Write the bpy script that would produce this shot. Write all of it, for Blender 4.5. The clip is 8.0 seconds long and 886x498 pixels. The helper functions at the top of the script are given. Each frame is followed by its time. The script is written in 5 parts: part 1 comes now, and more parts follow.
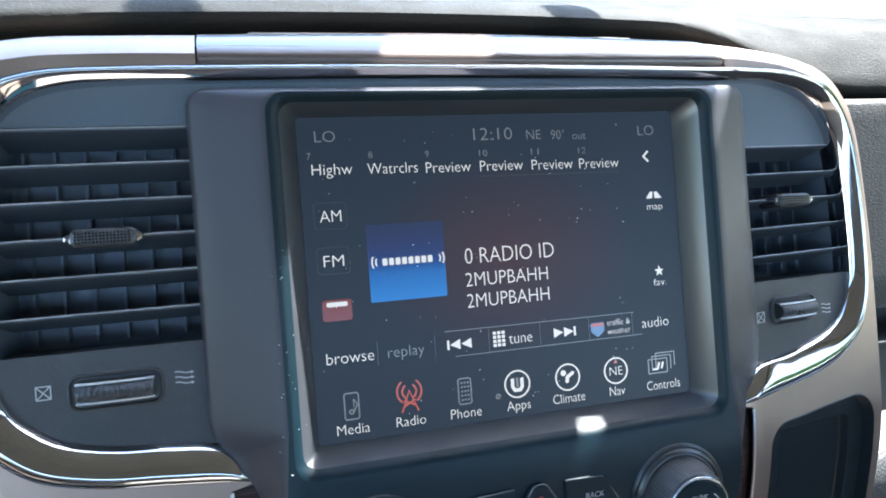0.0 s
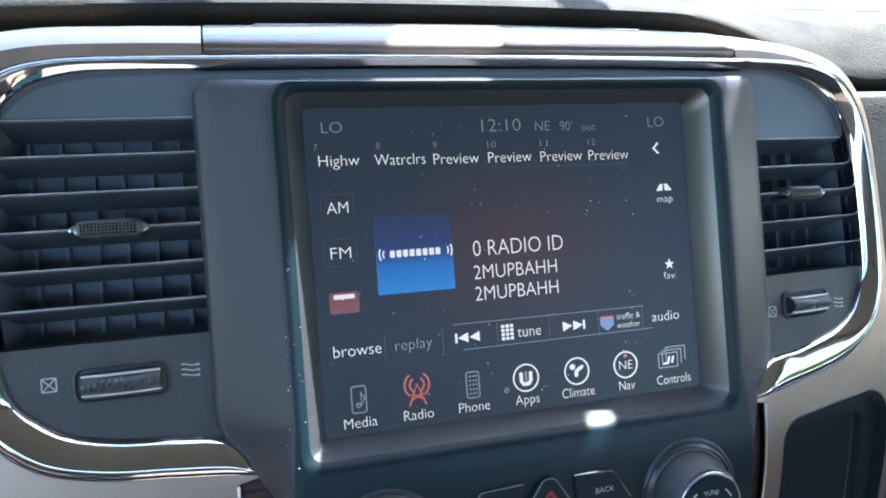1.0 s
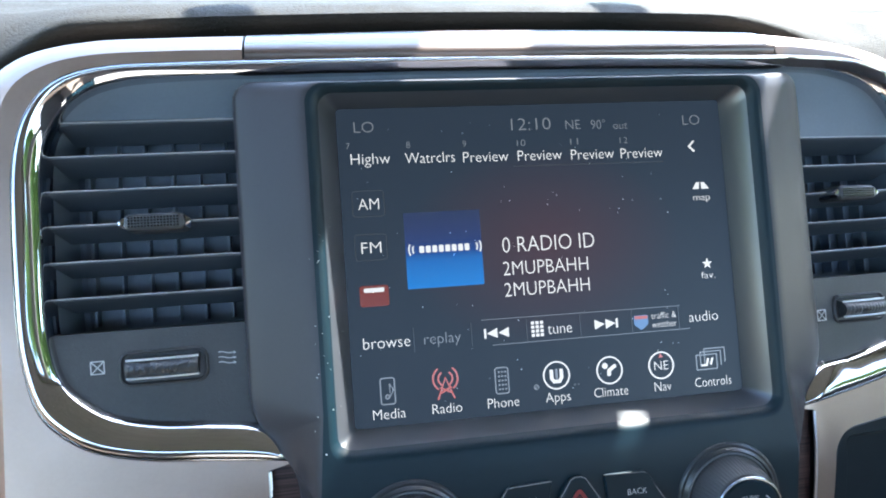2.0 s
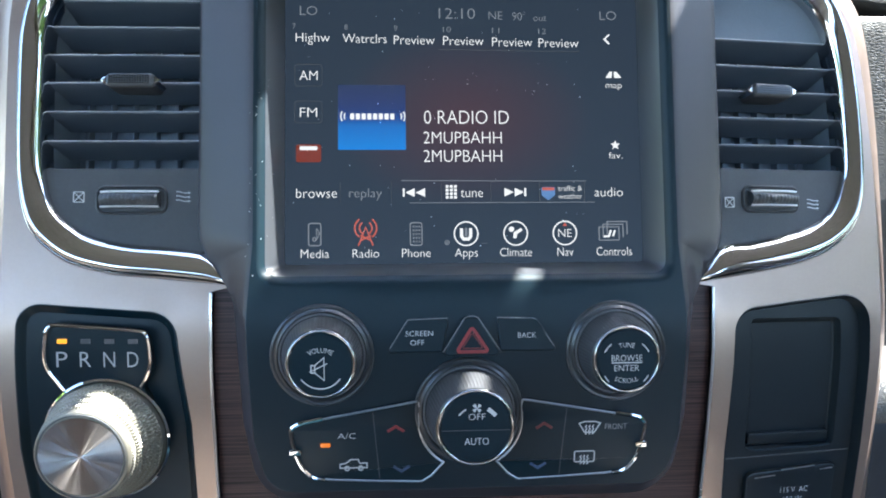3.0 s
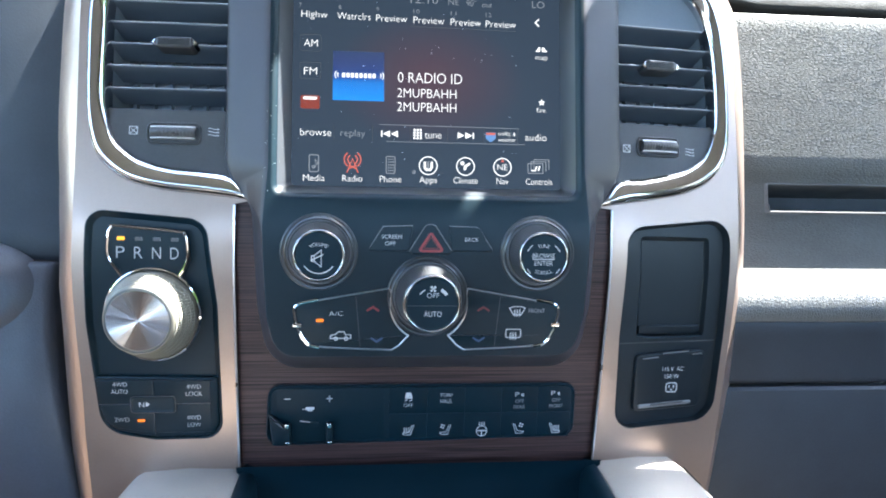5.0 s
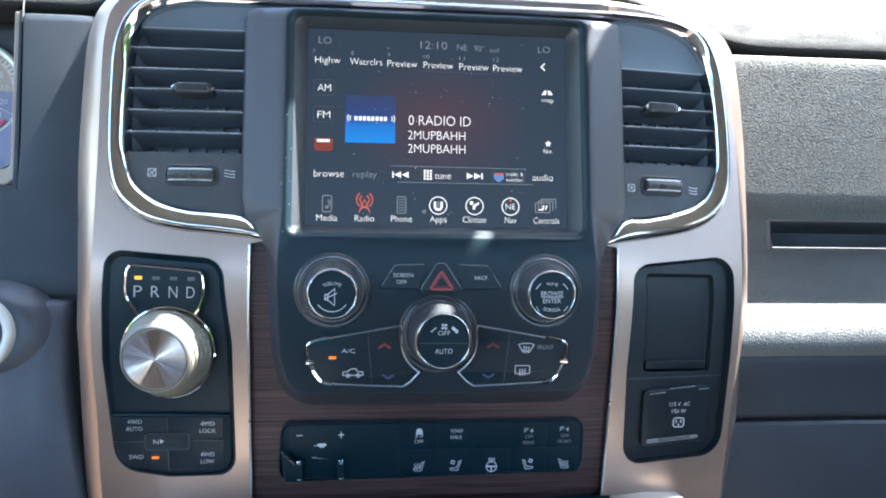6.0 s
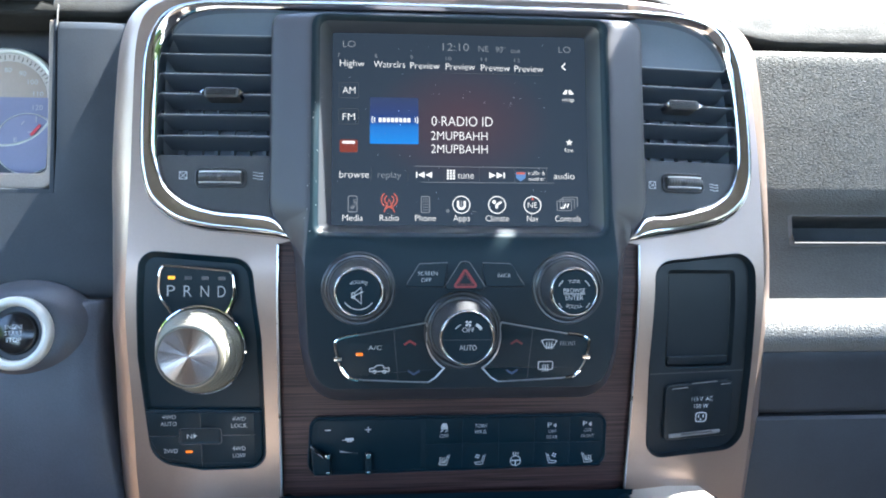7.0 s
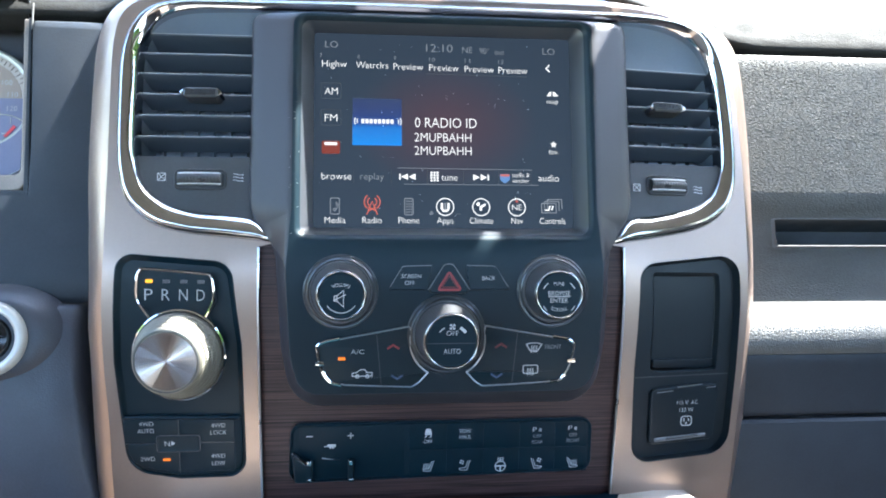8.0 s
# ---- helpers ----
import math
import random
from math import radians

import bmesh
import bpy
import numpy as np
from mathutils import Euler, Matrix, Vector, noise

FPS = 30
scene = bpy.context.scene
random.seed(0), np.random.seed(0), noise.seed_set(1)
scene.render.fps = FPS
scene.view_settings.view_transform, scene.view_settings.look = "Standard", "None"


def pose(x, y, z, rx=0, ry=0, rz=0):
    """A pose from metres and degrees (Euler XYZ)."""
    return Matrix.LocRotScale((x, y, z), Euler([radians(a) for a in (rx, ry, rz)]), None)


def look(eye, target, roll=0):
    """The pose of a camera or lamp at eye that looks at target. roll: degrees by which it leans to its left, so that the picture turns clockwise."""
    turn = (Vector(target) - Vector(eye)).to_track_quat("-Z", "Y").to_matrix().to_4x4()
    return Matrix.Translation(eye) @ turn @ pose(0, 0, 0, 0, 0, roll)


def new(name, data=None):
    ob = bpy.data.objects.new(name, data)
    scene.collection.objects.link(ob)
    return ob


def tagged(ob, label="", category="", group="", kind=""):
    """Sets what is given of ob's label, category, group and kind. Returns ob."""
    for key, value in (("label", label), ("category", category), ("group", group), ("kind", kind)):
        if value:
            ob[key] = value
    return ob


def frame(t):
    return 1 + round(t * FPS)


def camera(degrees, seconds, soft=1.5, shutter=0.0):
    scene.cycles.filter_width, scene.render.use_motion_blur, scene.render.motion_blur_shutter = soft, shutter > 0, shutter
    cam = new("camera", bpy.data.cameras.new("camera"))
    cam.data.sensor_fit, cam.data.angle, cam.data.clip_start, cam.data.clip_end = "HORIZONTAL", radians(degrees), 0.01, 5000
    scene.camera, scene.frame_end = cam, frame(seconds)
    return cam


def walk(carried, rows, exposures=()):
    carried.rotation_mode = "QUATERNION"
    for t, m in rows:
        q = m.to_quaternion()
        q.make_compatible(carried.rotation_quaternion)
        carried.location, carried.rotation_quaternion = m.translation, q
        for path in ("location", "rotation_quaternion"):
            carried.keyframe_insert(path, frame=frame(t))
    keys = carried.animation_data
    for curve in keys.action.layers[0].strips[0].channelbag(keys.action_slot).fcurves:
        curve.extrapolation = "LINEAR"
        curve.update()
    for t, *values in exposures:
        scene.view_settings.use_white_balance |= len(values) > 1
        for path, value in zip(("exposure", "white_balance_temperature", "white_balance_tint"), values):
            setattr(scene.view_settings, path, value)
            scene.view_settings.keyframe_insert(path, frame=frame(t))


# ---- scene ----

cam = camera(63.3, 8.0, soft=1.9)
# The console's own frame: x to the right, y into the dashboard, z up along the face, which leans back.
CONSOLE = pose(0, 0, 1.25, -22, 0, 0)
PATH = [
    (0, (-0.116, -0.289, 0.011), (0.461, 1.626, 0.001), -4.2),
    (0.5, (-0.116, -0.286, 0.01), (0.462, 1.629, -0.009), -4.1),
    (1, (-0.116, -0.286, 0.008), (0.444, 1.634, -0.002), -4.2),
    (1.2, (-0.115, -0.287, 0.006), (0.423, 1.638, 0.002), -4.2),
    (2.3, (-0.08, -0.312, -0.019), (0.181, 1.668, 0.102), -3.2),
    (2.5, (-0.062, -0.333, -0.032), (0.132, 1.653, 0.096), -2.4),
    (3, (-0.031, -0.343, -0.081), (0.084, 1.649, 0.051), -0.7),
    (3.5, (-0.027, -0.349, -0.118), (0.074, 1.647, -0.031), 0.1),
    (4, (-0.031, -0.386, -0.136), (0.106, 1.608, -0.078), 0.1),
    (4.5, (-0.037, -0.438, -0.13), (0.142, 1.553, -0.049), 0.2),
    (4.7, (-0.036, -0.447, -0.13), (0.159, 1.541, -0.042), 0.2),
    (5.8, (-0.04, -0.462, -0.125), (0.163, 1.519, 0.066), 0.1),
    (6, (-0.043, -0.464, -0.125), (0.154, 1.517, 0.069), 0.0),
    (6.5, (-0.047, -0.472, -0.124), (0.12, 1.511, 0.075), -0.2),
    (7, (-0.046, -0.473, -0.124), (0.095, 1.514, 0.058), -0.3),
    (7.5, (-0.046, -0.472, -0.126), (0.1, 1.514, 0.055), -0.3),
    (8, (-0.046, -0.467, -0.127), (0.142, 1.514, 0.077), -0.5),
]
walk(cam, [(t, CONSOLE @ look(eye, target, roll)) for t, eye, target, roll in PATH], exposures=[(0.0, 3.58, 5950, 6), (1.2, 3.58, 5950, 6), (2.5, 3.92, 6000, 6), (3.0, 3.92, 6000, 6), (3.5, 4.38, 5950, 6), (4.0, 4.56, 6000, 6), (4.5, 4.62, 6050, 6), (6.0, 4.24, 6000, 6), (8.0, 4.29, 6000, 6)])

# ---- light ----
SUN = (CONSOLE.to_3x3() @ Vector((0.49, -0.06, 0.87))).normalized()
world = bpy.data.worlds.new("sky")
scene.world = world
world.use_nodes = True
sky = world.node_tree.nodes.new("ShaderNodeTexSky")
sky.sky_type, sky.sun_disc = "NISHITA", False
sky.sun_elevation, sky.sun_rotation = math.asin(SUN.z), math.atan2(SUN.x, SUN.y)
world.node_tree.links.new(sky.outputs["Color"], world.node_tree.nodes["Background"].inputs["Color"])
world.node_tree.nodes["Background"].inputs["Strength"].default_value = 0.12
sun = new("sun", bpy.data.lights.new("sun", "SUN"))
sun.data.energy, sun.data.angle, sun.data.color = 4.2, radians(0.5), (1.0, 0.95, 0.87)
sun.matrix_world = look(SUN * 20, (0, 0, 0))


# ---- materials ----
def material(name, base, rough=0.5, metal=0.0, vary=0.15, grain=0.0, grain_size=0.0008, pebbles=False, coat=0.0, rough_vary=0.12, spec=0.5, stretch=(1, 1, 1)):
    """Colour that drifts at two scales, uneven gloss and a fine grain in relief; grain_size in metres."""
    m = bpy.data.materials.new(name)
    m.use_nodes = True
    n, l = m.node_tree.nodes, m.node_tree.links
    p = n["Principled BSDF"]
    p.inputs["Metallic"].default_value, p.inputs["Coat Weight"].default_value = metal, coat
    p.inputs["Coat Roughness"].default_value, p.inputs["Specular IOR Level"].default_value = 0.06, spec
    co, mp = n.new("ShaderNodeTexCoord"), n.new("ShaderNodeMapping")
    mp.inputs["Scale"].default_value = stretch
    l.new(co.outputs["Object"], mp.inputs["Vector"])

    def noisy(scale, detail=4.0):
        t = n.new("ShaderNodeTexNoise")
        t.inputs["Scale"].default_value, t.inputs["Detail"].default_value = scale, detail
        l.new(mp.outputs["Vector"], t.inputs["Vector"])
        return t.outputs["Fac"]

    def ranged(fac, lo, hi):
        r = n.new("ShaderNodeMapRange")
        r.inputs["From Min"].default_value, r.inputs["From Max"].default_value = 0.3, 0.7
        r.inputs["To Min"].default_value, r.inputs["To Max"].default_value = lo, hi
        l.new(fac, r.inputs["Value"])
        return r.outputs["Result"]

    both = n.new("ShaderNodeMath")
    both.operation = "MULTIPLY"
    l.new(ranged(noisy(22), 1 - vary, 1 + vary), both.inputs[0])
    l.new(ranged(noisy(700, 2), 1 - vary * 0.6, 1 + vary * 0.6), both.inputs[1])
    tint = n.new("ShaderNodeVectorMath")
    tint.operation = "SCALE"
    tint.inputs[0].default_value = base
    l.new(both.outputs[0], tint.inputs["Scale"])
    l.new(tint.outputs[0], p.inputs["Base Color"])
    l.new(ranged(noisy(60), max(0.02, rough * (1 - rough_vary)), min(1, rough * (1 + rough_vary))), p.inputs["Roughness"])
    if grain:
        v, b = n.new("ShaderNodeTexVoronoi"), n.new("ShaderNodeBump")
        v.feature = "DISTANCE_TO_EDGE" if pebbles else "SMOOTH_F1"
        v.inputs["Scale"].default_value = 1 / grain_size
        l.new(mp.outputs["Vector"], v.inputs["Vector"])
        height = v.outputs["Distance"]
        if pebbles:
            r = n.new("ShaderNodeMapRange")
            r.interpolation_type = "SMOOTHSTEP"
            r.inputs["From Max"].default_value = 0.22
            l.new(height, r.inputs["Value"])
            height = r.outputs["Result"]
        b.inputs["Strength"].default_value, b.inputs["Distance"].default_value = grain, grain_size * (0.2 if pebbles else 0.4)
        l.new(height, b.inputs["Height"])
        l.new(b.outputs["Normal"], p.inputs["Normal"])
    return m


def glowing(name, colour, strength):
    """A lit part of a display or a telltale lamp."""
    m = bpy.data.materials.new(name)
    m.use_nodes = True
    p = m.node_tree.nodes["Principled BSDF"]
    p.inputs["Base Color"].default_value = (0.01, 0.01, 0.01, 1)
    p.inputs["Emission Color"].default_value, p.inputs["Emission Strength"].default_value = (*colour, 1), strength
    p.inputs["Roughness"].default_value = 0.2
    return m


BLACK = material("black_soft_plastic", (0.03, 0.031, 0.034), 0.5, grain=0.25, grain_size=0.0006)
PANEL = material("blue_black_satin_panel", (0.0020, 0.0115, 0.0180), 0.45, spec=0.19, vary=0.1, grain=0.06, grain_size=0.0005)
FRAME = material("grey_screen_frame", (0.032, 0.034, 0.039), 0.3, spec=1.0, vary=0.03, rough_vary=0.04)
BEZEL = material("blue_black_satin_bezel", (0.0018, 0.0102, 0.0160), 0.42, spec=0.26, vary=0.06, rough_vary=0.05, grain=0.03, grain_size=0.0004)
FLANK = material("paler_grey_flank", (0.030, 0.0290, 0.0345), 0.42, spec=0.36, vary=0.04, rough_vary=0.05, grain=0.03, grain_size=0.0004)
COLLAR = material("satin_collar_plastic", (0.015, 0.018, 0.022), 0.32, spec=0.6, vary=0.05)
GLOSS = material("gloss_black_plastic", (0.01, 0.01, 0.011), 0.14, vary=0.1)
CAVITY = material("matt_black_plastic", (0.045, 0.047, 0.05), 0.75)
SILVER = material("satin_silver_paint", (0.325, 0.245, 0.203), 0.38, metal=0.85, vary=0.03, grain=0.04, grain_size=0.0003)
CHROME = material("chrome", (0.62, 0.62, 0.63), 0.055, metal=1.0, vary=0.02)
DULL_CHROME = material("brushed_chrome_edge", (0.6, 0.6, 0.61), 0.3, metal=1.0, vary=0.05)
LEATHER = material("black_grained_leather", (0.035, 0.035, 0.031), 0.6, spec=0.4, grain=0.42, grain_size=0.0017, pebbles=True, stretch=(0.5, 1, 1.1))
# Dimmed copy of the leather above, holding sunlight down on the pad.
PAD = material("black_grained_leather_dimmed", (0.0185, 0.0185, 0.0178), 0.75, spec=0.1, grain=0.4, grain_size=0.0018, pebbles=True, stretch=(0.55, 1, 1.15))
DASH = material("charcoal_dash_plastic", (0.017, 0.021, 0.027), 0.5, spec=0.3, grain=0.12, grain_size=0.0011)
INK = material("printed_white_ink", (0.44, 0.44, 0.44), 0.6, vary=0.08)
GREY_INK = material("printed_grey_ink", (0.22, 0.22, 0.23), 0.6, vary=0.08)
RED_INK = material("printed_red_ink", (0.19, 0.02, 0.022), 0.45)
DARK_RED = material("printed_dim_red_ink", (0.10, 0.012, 0.012), 0.5)
BLUE_INK = material("printed_blue_ink", (0.03, 0.055, 0.11), 0.5)
UI_WHITE = glowing("display_white", (1.0, 0.97, 0.95), 0.066)
UI_GREY = glowing("display_grey", (0.8, 0.85, 0.95), 0.019)
UI_DIM = glowing("display_dim", (0.8, 0.85, 0.95), 0.02)
UI_FAINT = glowing("display_faint", (0.8, 0.85, 0.95), 0.006)
UI_RED = glowing("display_red", (1.0, 0.20, 0.14), 0.038)
UI_DARK_RED = glowing("display_dark_red", (1.0, 0.16, 0.10), 0.014)
UI_BLUE = glowing("display_blue", (0.25, 0.5, 1.0), 0.032)
AMBER = glowing("amber_telltale", (1.0, 0.42, 0.03), 0.1)
ORANGE = glowing("orange_telltale", (1.0, 0.25, 0.02), 0.06)


def wood_material():
    """Dark stained veneer under lacquer, its grain running across."""
    m = material("dark_wood_veneer", (0.05, 0.03, 0.026), 0.5, spec=0.3)
    n, l = m.node_tree.nodes, m.node_tree.links
    p = n["Principled BSDF"]
    co, mp, t, r = n.new("ShaderNodeTexCoord"), n.new("ShaderNodeMapping"), n.new("ShaderNodeTexNoise"), n.new("ShaderNodeValToRGB")
    mp.inputs["Scale"].default_value = (13, 60, 1350)
    t.inputs["Scale"].default_value, t.inputs["Detail"].default_value, t.inputs["Distortion"].default_value = 1.0, 6.0, 0.6
    l.new(co.outputs["Object"], mp.inputs["Vector"])
    l.new(mp.outputs["Vector"], t.inputs["Vector"])
    l.new(t.outputs["Fac"], r.inputs["Fac"])
    r.color_ramp.elements[0].position, r.color_ramp.elements[0].color = 0.36, (0.009, 0.0045, 0.0045, 1)
    r.color_ramp.elements[1].position, r.color_ramp.elements[1].color = 0.64, (0.066, 0.034, 0.031, 1)
    l.new(r.outputs["Color"], p.inputs["Base Color"])
    b = n.new("ShaderNodeBump")
    b.inputs["Strength"].default_value, b.inputs["Distance"].default_value = 0.3, 0.0002
    l.new(t.outputs["Fac"], b.inputs["Height"])
    l.new(b.outputs["Normal"], p.inputs["Normal"])
    return m


def display_material():
    """Dark display with a faint red glow behind the station's name."""
    m = bpy.data.materials.new("display_glass")
    m.use_nodes = True
    n, l = m.node_tree.nodes, m.node_tree.links
    p = n["Principled BSDF"]
    p.inputs["Base Color"].default_value, p.inputs["Roughness"].default_value = (0.005, 0.0055, 0.006, 1), 0.35
    p.inputs["Specular IOR Level"].default_value = 0.2
    co, g, mp, r = n.new("ShaderNodeTexCoord"), n.new("ShaderNodeTexGradient"), n.new("ShaderNodeMapping"), n.new("ShaderNodeValToRGB")
    g.gradient_type = "SPHERICAL"
    mp.inputs["Location"].default_value, mp.inputs["Scale"].default_value = (0.0, 0, -1.62), (16, 16, 23)
    l.new(co.outputs["Object"], mp.inputs["Vector"])
    l.new(mp.outputs["Vector"], g.inputs["Vector"])
    l.new(g.outputs["Fac"], r.inputs["Fac"])
    r.color_ramp.elements[0].color, r.color_ramp.elements[1].color = (0.0080, 0.0118, 0.0180, 1), (0.0215, 0.0112, 0.0150, 1)
    l.new(r.outputs["Color"], p.inputs["Emission Color"])
    p.inputs["Emission Strength"].default_value = 0.23
    return m


def cover_art_material():
    """Station picture on the display: navy above, bright blue below."""
    m = glowing("display_cover_art", (0, 0, 1), 0.055)
    n, l = m.node_tree.nodes, m.node_tree.links
    co, s, r = n.new("ShaderNodeTexCoord"), n.new("ShaderNodeSeparateXYZ"), n.new("ShaderNodeValToRGB")
    l.new(co.outputs["Generated"], s.inputs[0])
    l.new(s.outputs["Z"], r.inputs["Fac"])
    e = r.color_ramp.elements
    e[0].position, e[0].color = 0.0, (0.02, 0.27, 0.82, 1)
    e[1].position, e[1].color = 1.0, (0.03, 0.05, 0.13, 1)
    for at, c in ((0.36, (0.02, 0.19, 0.62, 1)), (0.47, (0.022, 0.085, 0.33, 1)), (0.62, (0.026, 0.055, 0.20, 1)), (0.8, (0.03, 0.05, 0.16, 1))):
        k = e.new(at)
        k.color = c
    l.new(r.outputs["Color"], n["Principled BSDF"].inputs["Emission Color"])
    return m


def spun_metal():
    """Turned aluminium: fine rings that spread the light in wedges."""
    m = material("spun_aluminium", (0.48, 0.455, 0.45), 0.26, metal=1.0, vary=0.01, rough_vary=0.02)
    p = m.node_tree.nodes["Principled BSDF"]
    p.inputs["Anisotropic"].default_value = 0.96
    t = m.node_tree.nodes.new("ShaderNodeTangent")
    t.direction_type, t.axis = "RADIAL", "Y"
    n, l = m.node_tree.nodes, m.node_tree.links
    l.new(t.outputs[0], p.inputs["Tangent"])
    co, flat, unit, fan, b = n.new("ShaderNodeTexCoord"), n.new("ShaderNodeVectorMath"), n.new("ShaderNodeVectorMath"), n.new("ShaderNodeTexNoise"), n.new("ShaderNodeBump")
    flat.operation, unit.operation = "MULTIPLY", "NORMALIZE"
    flat.inputs[1].default_value = (1, 0, 1)
    fan.inputs["Scale"].default_value, fan.inputs["Detail"].default_value = 2.6, 1.0
    b.inputs["Strength"].default_value, b.inputs["Distance"].default_value = 1.0, 0.0008
    l.new(co.outputs["Object"], flat.inputs[0])
    l.new(flat.outputs[0], unit.inputs[0])
    l.new(unit.outputs[0], fan.inputs["Vector"])
    l.new(fan.outputs["Fac"], b.inputs["Height"])
    l.new(b.outputs["Normal"], p.inputs["Normal"])
    return m


WOOD, DISPLAY, COVER_ART, SPUN = wood_material(), display_material(), cover_art_material(), spun_metal()


# ---- mesh tools (millimetres on the console's face: x, z; depth y in metres below) ----
def bend(z):
    """How far the lower face draws back."""
    u = max(0.0, -z - 0.085)
    return 0.3 * u * u / (u + 0.03)


def warp(v):
    """The passenger's end of the stack turns away; the lower face draws back and spreads a little."""
    u = max(0.0, -v.z - 0.105)
    d = (bend(v.z) - 0.28 * u * u / (u + 0.02)) / 0.48
    return Vector((v.x + (v.x + 0.046) * d, v.y + bend(v.z) + 0.15 * max(0.0, v.x - 0.122), v.z + (v.z + 0.125) * d))


ORIGIN = {}


def thing(name, label, category, at, group="", kind=""):
    """An Empty at the foot of a thing; at: x, y, z in millimetres on the console."""
    ob = new(name)
    ob.empty_display_size = 0.01
    ORIGIN[ob] = warp(Vector(at) * 0.001)
    ob.matrix_world = CONSOLE @ Matrix.Translation(ORIGIN[ob])
    return tagged(ob, label, category, group, kind)


def part(name, bm, mat, parent, label="", angle=24, flat=False):
    """Links a bmesh, in metres on the flat console, as ONE mesh under a thing or a part."""
    if not flat:
        for v in bm.verts:
            v.co = warp(v.co)
    top = ORIGIN[parent]
    for v in bm.verts:
        v.co -= top
    bmesh.ops.recalc_face_normals(bm, faces=bm.faces)
    me = bpy.data.meshes.new(name)
    bm.to_mesh(me)
    bm.free()
    me.materials.append(mat)
    for f in me.polygons:
        f.use_smooth = True
    me.set_sharp_from_angle(angle=radians(angle))
    ob = new(name, me)
    ob.parent = parent
    ORIGIN[ob] = top
    if label:
        ob["label"] = label
    return ob


def sliced(bm, zs=range(-308, -70, 12)):
    """Cuts large faces so that they follow the bend."""
    for z in zs:
        bmesh.ops.bisect_plane(bm, geom=bm.verts[:] + bm.edges[:] + bm.faces[:], plane_co=(0, 0, z * 0.001), plane_no=(0, 0, 1))
    return bm


def rounded(points, steps=6):
    """A closed outline from corners (x, z, radius)."""
    out, n = [], len(points)
    for i, (x, z, r) in enumerate(points):
        p, a, b = Vector((x, z)), Vector(points[i - 1][:2]), Vector(points[(i + 1) % n][:2])
        ua, ub = (a - p), (b - p)
        la, lb = ua.length, ub.length
        ua.normalize(), ub.normalize()
        half = math.acos(max(-1, min(1, ua.dot(ub)))) / 2
        d = min(r / math.tan(half) if r > 0 and half > 0.01 else 0, la * 0.49, lb * 0.49)
        if d < 1e-6 or abs(half - math.pi / 2) < 0.02:
            out.append((x, z))
            continue
        rr = d * math.tan(half)
        c = p + (ua + ub).normalized() * (rr / math.sin(half))
        s, e = p + ua * d - c, p + ub * d - c
        turn = math.atan2(s.x * e.y - s.y * e.x, s.dot(e))
        for k in range(steps + 1):
            w = turn * k / steps
            out.append((c.x + s.x * math.cos(w) - s.y * math.sin(w), c.y + s.x * math.sin(w) + s.y * math.cos(w)))
    return out


def rect(x0, x1, z0, z1, r=2.0, steps=5):
    return rounded([(x0, z0, r), (x1, z0, r), (x1, z1, r), (x0, z1, r)], steps)


def area(o):
    return sum(o[i - 1][0] * o[i][1] - o[i][0] * o[i - 1][1] for i in range(len(o))) / 2


def inset(o, d):
    """The outline drawn in by d (out: minus)."""
    if abs(d) < 1e-9:
        return list(o)
    s, n, out = (1 if area(o) > 0 else -1), len(o), []
    for i in range(n):
        a, p, b = Vector(o[i - 1]), Vector(o[i]), Vector(o[(i + 1) % n])
        e1, e2 = (p - a), (b - p)
        if e1.length < 1e-7:
            e1 = e2.copy()
        if e2.length < 1e-7:
            e2 = e1.copy()
        e1.normalize(), e2.normalize()
        n1, n2 = Vector((-e1.y, e1.x)), Vector((-e2.y, e2.x))
        m = n1 + n2
        m = m / max(0.35, m.length_squared / 2) if m.length > 1e-6 else n1
        q = p + m * (d * s)
        out.append((q.x, q.y))
    return out


def loops(rings, cap=True, back=False, bm=None):
    """Bridges closed rings of equal length; a ring is a list of (x mm, y m, z mm)."""
    bm = bm or bmesh.new()
    made = [[bm.verts.new((x * 0.001, y, z * 0.001)) for x, y, z in r] for r in rings]
    for a, b in zip(made, made[1:]):
        n = len(a)
        for i in range(n):
            bm.faces.new((a[i], a[(i + 1) % n], b[(i + 1) % n], b[i]))
    if cap:
        bm.faces.new(made[0])
    if back:
        bm.faces.new(made[-1])
    return bm


def plate(o, front, back, bevel=0.6, dish=None, bm=None):
    """A solid with a rounded front edge; dish: (width mm, depth m) of a hollow in its front."""
    b = bevel * 0.001
    steps = [(bevel, front), (bevel * 0.35, front + b * 0.3), (0, front + b), (0, back)]
    if dish:
        w, d = dish
        steps = [(bevel + w, front + d), (bevel + w * 0.75, front + d * 0.85), (bevel + w * 0.25, front + d * 0.15)] + steps
    return loops([[(x, y, z) for x, z in inset(o, i)] for i, y in steps], bm=bm, back=True)


def holed(o, holes, y):
    """A flat face with holes."""
    bm = bmesh.new()
    edges = []
    for ring in [o] + list(holes):
        vs = [bm.verts.new((x * 0.001, y, z * 0.001)) for x, z in ring]
        edges += [bm.edges.new((vs[i - 1], vs[i])) for i in range(len(vs))]
    bmesh.ops.triangle_fill(bm, edges=edges, use_beauty=True)
    return bm


